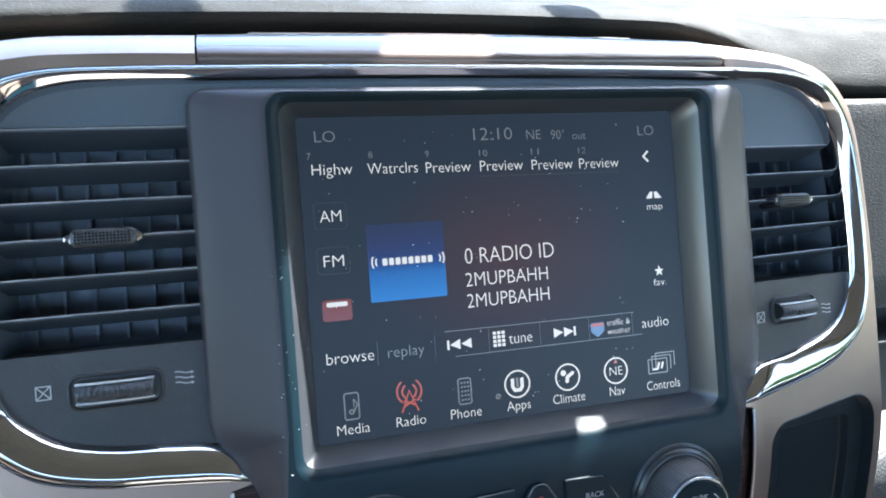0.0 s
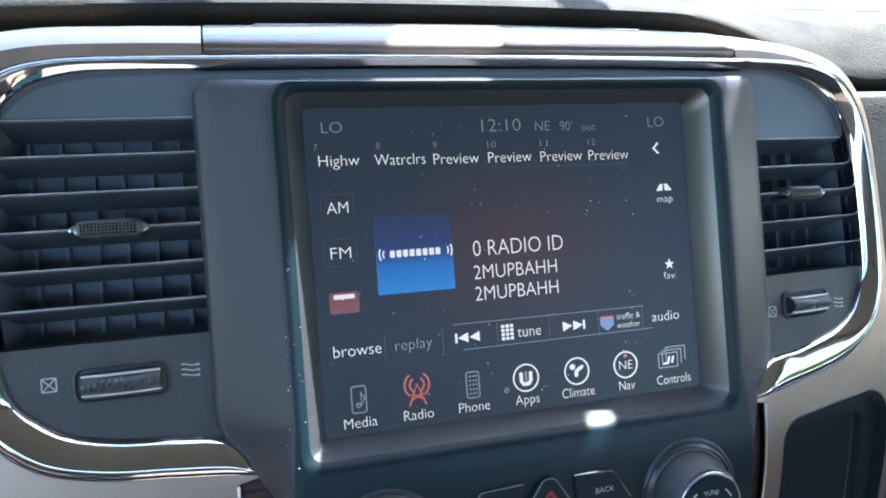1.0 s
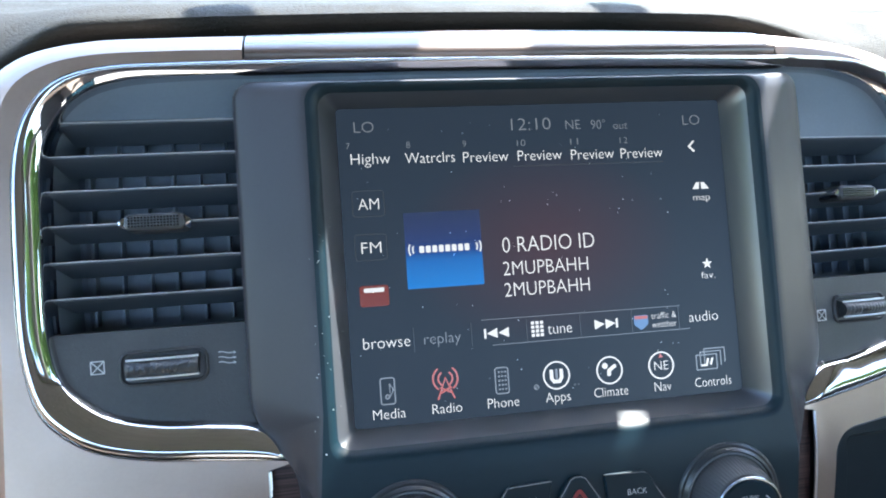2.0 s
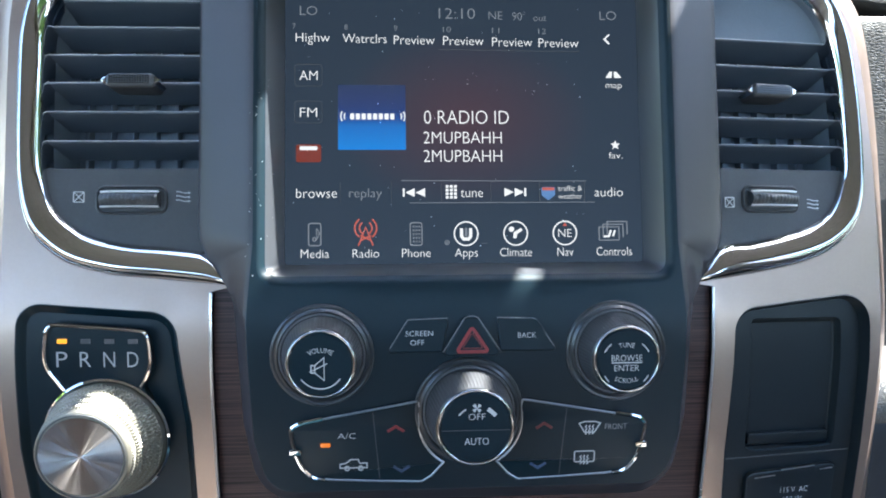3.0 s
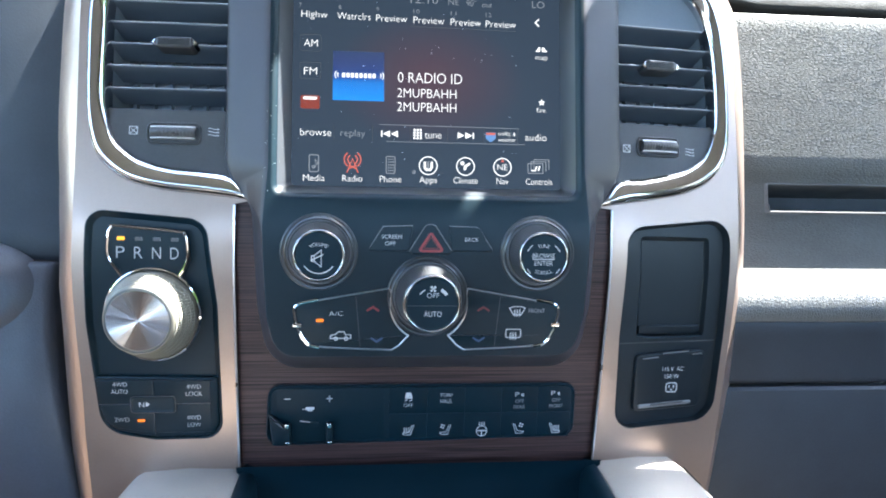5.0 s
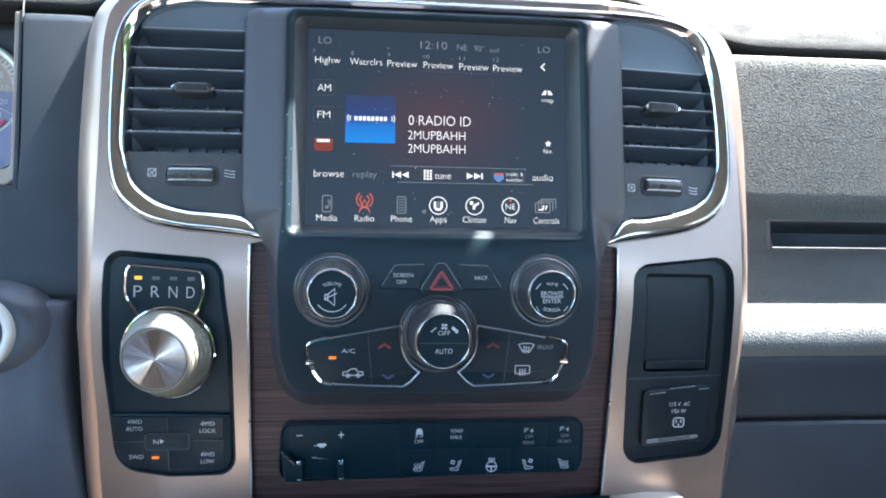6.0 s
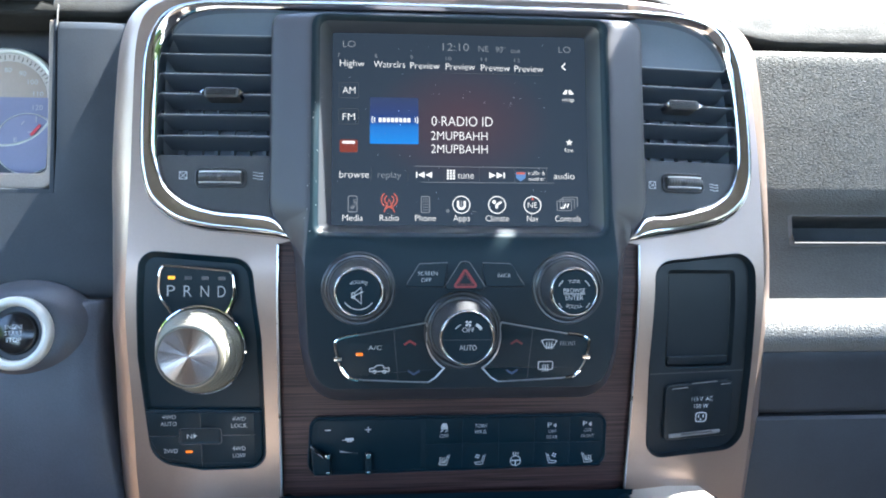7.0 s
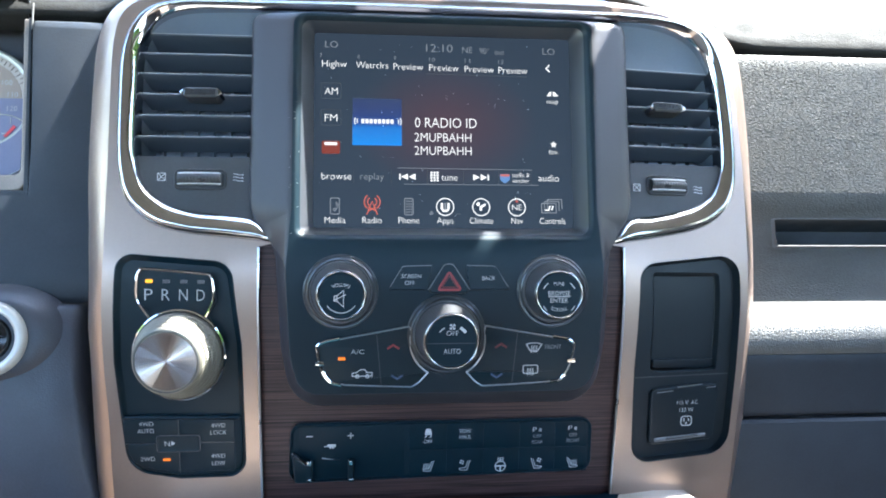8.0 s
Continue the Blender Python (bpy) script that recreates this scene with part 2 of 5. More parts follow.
def curve_through(points, n):
    """n + 1 points on a smooth curve through points of any dimension."""
    P = [Vector(p) for p in points]
    P = [P[0] * 2 - P[1]] + P + [P[-1] * 2 - P[-2]]
    out, last = [], len(P) - 3
    for k in range(n + 1):
        s = min(last - 1e-9, last * k / n)
        i, t = int(s), s - int(s)
        a, b, c, d = P[i:i + 4]
        out.append(0.5 * (2 * b + (c - a) * t + (2 * a - 5 * b + 4 * c - d) * t * t + (3 * b - a - 3 * c + d) * t ** 3))
    return out


def sheet(rows, bm=None, closed=False):
    """A surface over rows of points in metres."""
    bm = bm or bmesh.new()
    made = [[bm.verts.new(p) for p in r] for r in rows]
    for a, b in zip(made, made[1:]):
        for i in range(len(a) - (0 if closed else 1)):
            j = (i + 1) % len(a)
            bm.faces.new((a[i], a[j], b[j], b[i]))
    return bm


def revolve(profile, x, z, n=64, knurl=0.0, bm=None, knurl_from=0, knurl_to=99):
    """Turns (radius mm, y m) round an axis into the dash at x, z; knurl: depth mm of the ribs of some rings."""
    bm = bm or bmesh.new()
    made = []
    for k, (r, y) in enumerate(profile):
        ribs = knurl if knurl_from <= k <= knurl_to else 0
        made.append([bm.verts.new(((x + (r - ribs * (i % 2)) * math.cos(2 * math.pi * i / n)) * 0.001, y, (z + (r - ribs * (i % 2)) * math.sin(2 * math.pi * i / n)) * 0.001)) for i in range(n)])
    for a, b in zip(made, made[1:]):
        for i in range(n):
            bm.faces.new((a[i], a[(i + 1) % n], b[(i + 1) % n], b[i]))
    bm.faces.new(made[0])
    return bm


def knurled(x, z, y0, y1, r0, r1, n=96, rows=8, depth=0.55):
    """A cone's side cut into small raised diamonds."""
    bm = bmesh.new()

    def spot(i, s, proud):
        r, a = r0 + (r1 - r0) * s + proud, 2 * math.pi * i / n
        return bm.verts.new(((x + r * math.cos(a)) * 0.001, y0 + (y1 - y0) * s, (z + r * math.sin(a)) * 0.001))

    grid = [[spot(i + 0.5 * (j % 2), j / rows, 0) for i in range(n)] for j in range(rows + 1)]
    for j in range(rows):
        for i in range(n):
            a, b, c, d = grid[j][i], grid[j][(i + 1) % n], grid[j + 1][(i + 1) % n], grid[j + 1][i]
            tip = spot(i + 0.75 if j % 2 else i + 0.75, (j + 0.5) / rows, depth)
            for p, q in ((a, b), (b, c), (c, d), (d, a)):
                bm.faces.new((p, q, tip))
    return bm


def stroke(paths, width, y, thick=0.0003, bm=None, close=False):
    """Flat lines of a width in mm along paths of (x, z)."""
    bm = bm or bmesh.new()
    for path in paths:
        P = [Vector(p) for p in path]
        if close:
            P = P + [P[0], P[1]]
        left, right = [], []
        for i, p in enumerate(P):
            e1 = (p - P[i - 1]) if i else (P[1] - p)
            e2 = (P[i + 1] - p) if i + 1 < len(P) else e1
            e1, e2 = e1.normalized(), e2.normalized()
            m = Vector((-e1.y, e1.x)) + Vector((-e2.y, e2.x))
            m = m / max(0.5, m.length_squared / 2) * width / 2
            left.append(p + m), right.append(p - m)
        if close:
            left, right = left[1:], right[1:]
        a = [bm.verts.new((p.x * 0.001, y, p.y * 0.001)) for p in left]
        b = [bm.verts.new((p.x * 0.001, y, p.y * 0.001)) for p in right]
        c = [bm.verts.new((v.co.x, y + thick, v.co.z)) for v in a]
        d = [bm.verts.new((v.co.x, y + thick, v.co.z)) for v in b]
        for i in range(len(a) - 1):
            bm.faces.new((a[i], a[i + 1], b[i + 1], b[i]))
            bm.faces.new((a[i], c[i], c[i + 1], a[i + 1]))
            bm.faces.new((b[i], b[i + 1], d[i + 1], d[i]))
    return bm


def filled(shapes, y, thick=0.0003, bm=None):
    """Flat shapes from outlines of (x, z)."""
    bm = bm or bmesh.new()
    for o in shapes:
        a = [bm.verts.new((x * 0.001, y, z * 0.001)) for x, z in o]
        b = [bm.verts.new((x * 0.001, y + thick, z * 0.001)) for x, z in o]
        bm.faces.new(a)
        for i in range(len(o)):
            bm.faces.new((a[i - 1], a[i], b[i], b[i - 1]))
    return bm


def arc(x, z, r, a0, a1, n=16, rz=None):
    return [(x + r * math.cos(radians(a0 + (a1 - a0) * k / n)), z + (rz or r) * math.sin(radians(a0 + (a1 - a0) * k / n))) for k in range(n + 1)]


def ring(x, z, r, n=28):
    return arc(x, z, r, 0, 360, n)[:-1]


def tube(path, radius, bm=None, closed=False, n=8):
    """A round rod along points in metres."""
    P = [Vector(p) for p in path]
    rows = []
    for i, p in enumerate(P):
        a = P[i - 1] if (i or closed) else p
        b = P[(i + 1) % len(P)] if (i + 1 < len(P) or closed) else p
        t = (b - a).normalized()
        s = t.cross(Vector((0, 1, 0))).normalized()
        u = s.cross(t)
        rows.append([p + (s * math.cos(2 * math.pi * k / n) + u * math.sin(2 * math.pi * k / n)) * radius for k in range(n)])
    if closed:
        rows.append(rows[0])
    bm = sheet(rows, bm, closed=True)
    bmesh.ops.remove_doubles(bm, verts=bm.verts, dist=1e-6)
    return bm


def lettering(body, x, z, height, width, y, mat, parent, name="lettering", round_at=None, label="", flat=False):
    """Raised print in the built-in font, centred on x, z, its capitals that high; round_at: (radius, upward) to bow it."""
    c = bpy.data.curves.new("print", "FONT")
    c.body, c.size, c.resolution_u, c.offset = body, 1.0, 3, -0.012 if name == "display_text" else -0.009
    probe = bpy.data.objects.new("print", c)
    me = bpy.data.meshes.new_from_object(probe)
    bpy.data.objects.remove(probe)
    bm = bmesh.new()
    bm.from_mesh(me)
    bpy.data.meshes.remove(me), bpy.data.curves.remove(c)
    xs = [v.co.x for v in bm.verts]
    lo, hi = min(xs), max(xs)
    kz = height / 0.70
    kx = width / (hi - lo) if width else kz
    for v in bm.verts:
        px, pz = (v.co.x - (lo + hi) / 2) * kx, v.co.y * kz - height / 2
        if round_at:
            r, up = round_at
            w = px / r
            px, pz = ((r + pz) * math.sin(w), (r + pz) * math.cos(w) - r) if up else ((r - pz) * math.sin(w), r - (r - pz) * math.cos(w))
        v.co = ((x + px) * 0.001, y, (z + pz) * 0.001)
    return part(name, bm, mat, parent, label, flat=flat)


def mirror(points):
    return [(-x, z, *rest) for x, z, *rest in reversed(points)]


# ---- outlines of the centre stack ----
CHROME_OUT = [(-110, -75), (-122, -73.5), (-143, -71.3), (-165, -69), (-184, -64.2), (-196, -56.5), (-204, -46.5), (-208.3, -30), (-210, -10), (-210.3, 27), (-209, 49), (-204, 66.5),
              (-194, 78.8), (-177, 84.6), (-150, 86.3), (-110, 87), (-60, 87.4), (0, 87.3), (60, 87), (105, 86.4), (130, 86.4), (152, 86.2), (173, 83.6), (187, 78.6),
              (196, 69), (201.5, 55), (204.5, 38), (207, 12), (207.5, -18), (205.5, -36), (199.5, -49), (187, -59.5), (170, -66), (150, -70), (128, -73.5), (110, -76)]
CHROME_IN = [(-110, -72), (-121, -59.8), (-141.5, -56), (-160, -54.2), (-176, -50.4), (-186, -44.5), (-193.5, -36.5), (-197, -25.5), (-198.6, -8.5), (-198.6, 27), (-198, 47), (-194.5, 61),
             (-185, 72.5), (-170, 78.3), (-146, 80.3), (-110, 81), (-60, 81.5), (0, 81.5), (60, 81.2), (105, 80.4), (127, 80), (147, 79.4), (164, 76.2), (176, 71),
             (185, 62), (190.5, 51), (193.8, 36.5), (196, 11.5), (196.4, -15.5), (194.5, -27.5), (188.7, -38.7), (176.5, -46.8), (161, -51.4), (143.5, -54.9), (126.5, -57.8), (110.5, -72.5)]
TRIM_OUT_L = [(-122, 91.2), (-150, 91), (-180, 89.6), (-199, 84.6), (-210, 75), (-214.5, 58), (-215.5, 30), (-215.5, -29), (-216, -77), (-216.5, -140), (-215, -190), (-215, -225), (-214, -262), (-213, -310)]
RIM_OUT_L = [(-122, 107), (-150, 106.5), (-186, 105), (-213, 99), (-229, 86), (-236, 65), (-238, 30), (-238.5, -24), (-236, -70), (-231.5, -110), (-229.5, -140), (-229.5, -190), (-229.5, -225), (-229, -262), (-228, -310)]
TRIM_OUT_R = [(118, 90.6), (143, 89.6), (164, 87), (183, 81), (197, 70), (206, 55), (211, 25), (214, -22), (214.5, -79), (213.5, -110), (212.5, -158), (211, -207), (208.5, -262), (206, -285)]
RIM_OUT_R = [(118, 106.5), (147, 105.5), (176, 103.5), (203, 99), (219, 92), (228.5, 80), (233, 62), (235.5, 27), (236, -16), (235, -76), (233, -115), (232, -160), (232.5, -210), (228.5, -265), (226, -285)]


def chrome_surround():
    """One bright frame round both air vents and over the display."""
    t = thing("chrome_vent_surround", "polished chrome frame around both vents and above the display", "trim", (0, 0, -76))
    o, i = curve_through(CHROME_OUT, 260), curve_through(CHROME_IN, 260)
    rows, bead = [], []
    for p, q in zip(o, i):
        w = (p - q).length * 0.001
        row = []
        k = min(1.0, w / 0.0105)
        for f, y in ((0.125, 0.0006), (0.13, -0.0026), (0.15, -0.0034), (0.19, -0.0040), (0.26, -0.0044), (0.34, -0.0043), (0.44, -0.0038), (0.55, -0.0030), (0.66, -0.0021), (0.76, -0.0012), (0.84, -0.0003), (0.90, 0.0006), (0.94, 0.0016), (0.975, 0.0032), (1.0, 0.0062)):
            m = p.lerp(q, f)
            row.append((m.x * 0.001, y * k, m.y * 0.001))
        row.append((q.x * 0.001, 0.02, q.y * 0.001))
        rows.append(row)
        bead.append([((p.x + (q.x - p.x) * f) * 0.001, y * k, (p.y + (q.y - p.y) * f) * 0.001) for f, y in ((0, 0.004), (0.012, -0.0006), (0.035, -0.0019), (0.065, -0.0024), (0.095, -0.0019), (0.12, 0.0015))])
    part("face", sheet(rows), CHROME, t, angle=60)
    part("outer_bead", sheet(bead), CHROME, t, angle=60)
    return t


def flank_row(p, q, depth):
    """Points over the rounded edge from the crest p to the rim q."""
    row = []
    for k in range(9):
        a = k / 8 * math.pi / 2
        m = p.lerp(q, math.sin(a) * 0.35 + 0.65 * k / 8)
        row.append((m.x * 0.001, depth * ((1 - math.cos(a)) * 0.45 + 0.55 * k / 8), m.y * 0.001))
    return row + [(q.x * 0.001, 0.07, q.y * 0.001)]


def trim_side(side):
    """Painted surround of one side, from over the vent down to the foot of the stack, with its rounded flank."""
    left = side < 0
    t = thing("silver_trim", "satin silver painted dashboard trim around the " + ("shifter" if left else "power outlet"), "trim", (150 * side, 0, -255))
    fo, ro = curve_through(TRIM_OUT_L if left else TRIM_OUT_R, 90), curve_through(RIM_OUT_L if left else RIM_OUT_R, 90)
    ch = [p for p in curve_through(CHROME_OUT, 260)]
    ch = [(p.x, p.y) for p in (ch if left else list(reversed(ch))) if (p.x < -121.5 if left else p.x > 117.5) or p.y < 0 and p.x * side > 0]
    cut = [(-122 if left else 118, 87.2)]
    foot = [(120.5 * side, -77.5), (-120 if left else 116.5, -250), (150 * side, -253), (188 * side, -256)] + ([(-197, -272), (-202, -310)] if left else [(203, -270)])
    o = [(p.x, p.y) for p in fo] + list(reversed(foot)) + ch + cut
    hole = inset(SHIFT_OUTLINE if left else POCKET_OUTLINE, 1.0)
    part("face", sliced(holed(o, [hole], 0.0)), SILVER, t)
    rows = []
    for p, q in zip(fo, ro):
        rows.append(flank_row(p, q, 0.030 if not left else 0.030 - 0.016 * min(1.0, max(0.0, (-40 - p.y) / 100))))
    part("flank", sheet(rows), SILVER, t, angle=60)
    lip = [((120.4 * side + (0 if left else (z + 78) * 0.0233)) * 0.001, -0.0002, z * 0.001) for z in range(-78, -250, -6)]
    part("bright_edge", tube(lip, 0.0008), DULL_CHROME, t, "thin bright edge beside the wood")
    return t


SHIFT_OUTLINE = rounded([(-209, -81, 11), (-137, -87, 14), (-130.5, -140, 0), (-129.5, -226.5, 12), (-172, -227, 0), (-205, -221, 18), (-210.5, -150, 0)], 8)
POCKET_OUTLINE = rounded([(131.5, -88.5, 14), (208.5, -80, 15), (208, -160, 0), (206, -221.5, 18), (130, -226.5, 14), (128.5, -160, 0)], 8)


def wood_trim():
    t = thing("wood_trim", "dark brown wood veneer panel framing the control panel", "trim", (0, 0, -249))
    part("veneer", sliced(plate([(-120, -249), (116.4, -249), (120.3, -74), (-120, -74)], 0.0032, 0.012, 0.4)), WOOD, t)
    return t


def top_bar():
    """Lacquered bar between the two painted ends above the display."""
    t = thing("wood_top_bar", "glossy lacquered dark wood bar above the display", "trim", (0, 0, 88))
    rows = []
    for k in range(43):
        s = min(1.0, max(0.0, (k - 1) / 40))
        end = 0.0015 if k in (0, 42) else 0.0
        p, q = Vector((-121.2 + 238.6 * s, 91.3 - 0.4 * s)), Vector((-121.2 + 238.6 * s, 107.4 + 2.1 * math.sin(math.pi * s)))
        row = [(p.x * 0.001, y + end, z * 0.001) for y, z in ((0.012, 86.8), (0.0012, 87.2), (0.0004, 88), (0.0, 89.5))] + [(x, y + end, z) for x, y, z in flank_row(p, q, 0.030)]
        rows.append(row)
    part("bar", sheet(rows), GLOSSWOOD, t, angle=60)
    part("rear_lip", tube([(x * 0.001, 0.036, (109.2 + 1.5 * math.cos(x / 90)) * 0.001) for x in range(-100, 91, 10)], 0.0005), FRAME, t, "thin grey lip behind the bar")
    part("lower_strip", plate([(-120.5, 70), (120.5, 70), (120.5, 83.5), (-120.5, 83.5)], 0.0062, 0.02, 0.3), LOUVER, t, "glossy black strip under the bar")
    return t


GLOSSWOOD = material("lacquered_wood", (0.085, 0.06, 0.052), 0.3, metal=0.0, coat=0.35, vary=0.25, stretch=(0.15, 1, 6))


# ---- display and control panel ----
def star(outline, angles, cx, cz):
    """Where rays from a centre cross an outline."""
    out, n = [], len(outline)
    for w in angles:
        dx, dz, best = math.cos(w), math.sin(w), None
        for i in range(n):
            (x1, z1), (x2, z2) = outline[i - 1], outline[i]
            ex, ez = x2 - x1, z2 - z1
            den = dx * ez - dz * ex
            if abs(den) < 1e-12:
                continue
            t = ((x1 - cx) * ez - (z1 - cz) * ex) / den
            u = ((x1 - cx) * dz - (z1 - cz) * dx) / den
            if t > 0 and -1e-9 <= u <= 1 + 1e-9 and (best is None or t > best):
                best = t
        out.append((cx + dx * best, cz + dz * best))
    return out


def control_bezel():
    """The stack's moulded front: frame of the display above, control panel below."""
    t = thing("control_panel", "black moulded center stack panel framing the display", "control panel", (0, 0, -178))
    half = [(127, 77.5, 7), (127, -57, 32), (110, -76.5, 32), (106.5, -140, 30), (100, -180.5, 27)]
    outer = rounded(half + mirror(half), 8)
    top = [(98.5, 73.2, 8), (98.5, -56, 20), (101.5, -92, 30), (99, -148, 30), (93, -171.5, 20)]
    crest = rounded(top + mirror(top), 8)
    cx, cz = 0, -25
    inner = rect(-86, 86, -65, 65.5, 1.5, 4)
    marks = [p for o in (inner, crest, outer) for p in o]
    angles = sorted({round(math.atan2(z - cz, x - cx), 4) for x, z in marks} | {round(2 * math.pi * k / 240 - math.pi, 4) for k in range(240)})
    R = lambda o: star(o, angles, cx, cz)
    frame_rings = [[(x, 0.0025, z) for x, z in R(inner)],
             [(x, -0.0008, z) for x, z in R(rect(-86.3, 86.3, -65.3, 65.8, 2, 4))],
             [(x, -0.0105, z) for x, z in R(rect(-93.5, 93.5, -71, 69.8, 6, 6))]]
    rings = [frame_rings[-1],
             [(x, -0.0130, z) for x, z in R(rect(-95.2, 95.2, -73, 71.2, 7, 6))]]
    part("screen_frame", loops(frame_rings, cap=False), FRAME, t, "grey beveled screen frame", angle=50)
    a, b = R(rect(-96.8, 96.8, -75, 72.2, 8, 6)), R(crest)
    for k in range(13):
        s = k / 12
        rings.append([(p[0] + (q[0] - p[0]) * s, -0.0137, p[1] + (q[1] - p[1]) * s) for p, q in zip(a, b)])
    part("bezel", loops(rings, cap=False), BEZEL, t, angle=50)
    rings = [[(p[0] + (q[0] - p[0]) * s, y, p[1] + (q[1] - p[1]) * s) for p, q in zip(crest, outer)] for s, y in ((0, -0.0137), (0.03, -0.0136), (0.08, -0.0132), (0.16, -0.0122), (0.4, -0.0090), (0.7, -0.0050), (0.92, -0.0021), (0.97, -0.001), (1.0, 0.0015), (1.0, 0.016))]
    # Slanted sides in a paler grey than the bezel.
    part("side_flank", loops(rings, cap=False), FLANK, t, "paler grey slanted side", angle=50)
    return t


def display():
    """Touch screen with the radio's page."""
    t = thing("touchscreen_display", "touchscreen showing a satellite radio page with white text and icons", "display", (0, 1, -66))
    part("glass", plate(rect(-86.5, 86.5, -65.5, 66, 1), 0.0, 0.004, 0.3), DISPLAY, t)
    y = -0.0004
    W, G = UI_WHITE, UI_GREY
    for body, x, z, h, w, m in (
            ("LO", -75, 58, 4.6, 8.3, G), ("12:10", -3, 57.3, 5.4, 17.8, G), ("NE", 16, 56.5, 4.2, 6.8, G), ("90\u00b0", 27.6, 56.2, 4.2, 6.6, G), ("out", 38, 55.6, 3.6, 6.6, G), ("LO", 72, 57, 4.6, 8.3, G),
            ("7", -82, 50.2, 2.8, None, G), ("8", -57, 50, 2.8, None, G), ("9", -33, 49.6, 2.8, None, G), ("10", -8, 49.2, 2.8, 3.8, G), ("11", 16, 49, 2.8, 3.6, G), ("12", 39, 48.8, 2.8, 3.8, G),
            ("Highw", -73, 44.8, 4.6, 16.3, W), ("Watrclrs", -48, 44.4, 4.6, 21.2, W), ("Preview", -24, 43.9, 4.6, 19.8, W), ("Preview", 0, 43.7, 4.6, 19.8, W), ("Preview", 24, 43.3, 4.6, 19.8, W), ("Preview", 47, 43, 4.6, 19.8, W),
            ("AM", -75, 26, 4.8, 8.6, W), ("FM", -75, 8, 4.8, 8.2, W), ("0 RADIO ID", 1, 5.8, 6.8, 41.3, W), ("2MUPBAHH", -1, -4.2, 6.0, 38, W), ("2MUPBAHH", -1, -13.2, 6.0, 38, W),
            ("map", 74, 22, 3.2, 8, W), ("fav.", 74, -13, 3.2, 6.8, W), ("browse", -71.2, -31, 4.8, 19.3, W), ("replay", -48, -31, 4.6, 15.5, UI_DIM), ("tune", 3, -31, 4.8, 10.8, W), ("audio", 70, -31, 4.6, 14, W),
            ("traffic &", 51, -29.2, 2.8, 11.7, W), ("weather", 51, -33, 2.8, 11.7, W),
            ("Media", -72, -60, 4.2, 13.3, W), ("Radio", -48, -60, 4.2, 12.5, W), ("Phone", -24, -60, 4.2, 13.6, W), ("Apps", 0, -60, 4.2, 11, W), ("Climate", 24, -60, 4.2, 15.5, W), ("Nav", 48, -60, 4.2, 7.8, W), ("Controls", 72, -60, 4.2, 17.4, W),
            ("NE", 48, -51, 4.0, 6.6, W)):
        lettering(body, x, z, h, w, y, m, t, "display_text")
    icon = lambda name, bm, m: part(name, bm, m, t)
    icon("page_arrow", stroke([[(72.4, 47.4), (70, 45), (72.4, 42.6)]], 0.8, y), W)
    icon("map_icon", filled([[(70, 25.6), (72, 28.6), (73.4, 28.6), (73, 25.6)], [(74.4, 25.6), (74.2, 28.6), (75.6, 28.6), (78, 25.6)]], y), W)
    icon("star_icon", filled([[(74 + (2.5 if k % 2 == 0 else 1.05) * math.sin(k * math.pi / 5), -8 + (2.5 if k % 2 == 0 else 1.05) * math.cos(k * math.pi / 5)) for k in range(10)]], y), W)
    icon("cover_art", plate(rect(-61, -28.5, -10.2, 21.5, 0.4), -0.0003, 0.0, 0.1), COVER_ART)
    icon("logo_mark", filled([rect(-55.2 + 2.75 * k, -53.2 + 2.75 * k, 4.5, 7.4, 0.5) for k in range(8)], y - 0.0002), W)
    for x, a in ((-55, 180), (-33.5, 0)):
        for r in (3.0, 4.6):
            icon("logo_wave", stroke([arc(x, 6, r, a - 30, a + 30, 8)], 0.6, y - 0.0002), W)
    icon("source_button", plate(rect(-81, -69, -16.2, -7.6, 1.2), -0.0003, 0.0, 0.1), UI_DARK_RED)
    icon("source_mark", filled([rect(-79.2, -70.8, -10.4, -8.6, 0.5)], y - 0.0002), W)
    for z in (26, 8):
        icon("tile_edge", stroke([rect(-81.6, -68.6, z - 5.2, z + 5.4, 1.4)], 0.22, y, close=True), UI_FAINT)
    for x in (-60, -35.6, -11.6, 12.3, 36, 58):
        icon("tile_edge", stroke([[(x, -25.9), (x, -35.8)]], 0.22, y), UI_FAINT)
    icon("tile_edge", stroke([[(-12, 39.2), (57, 38.6)]], 0.22, y), UI_FAINT)
    icon("rule_line", stroke([[(-31, -25.2), (59, -25.7)]], 0.25, y), UI_DIM)
    icon("rule_line", stroke([[(-27, -36), (63, -36)]], 0.25, y), UI_DIM)
    icon("skip_back_icon", filled([rect(-30.2, -29.3, -33, -29, 0.1), [(-29, -31), (-24.5, -28.9), (-24.5, -33.1)], [(-24, -31), (-19.5, -28.9), (-19.5, -33.1)]], y), W)
    icon("skip_forward_icon", filled([rect(28.6, 29.5, -33, -29, 0.1), [(28.4, -31), (23.9, -28.9), (23.9, -33.1)], [(23.4, -31), (18.9, -28.9), (18.9, -33.1)]], y), W)
    icon("keypad_icon", filled([rect(-9.6 + 2 * i, -8.2 + 2 * i, -34 + 1.75 * j, -32.7 + 1.75 * j, 0.2) for i in range(3) for j in range(4)], y), W)
    shield = rounded([(37, -28.6, 0.6), (43.6, -28.6, 0.6), (43.6, -32.6, 1.5), (40.3, -35, 0.6), (37, -32.6, 1.5)], 4)
    icon("shield_icon", filled([shield], y), UI_BLUE)
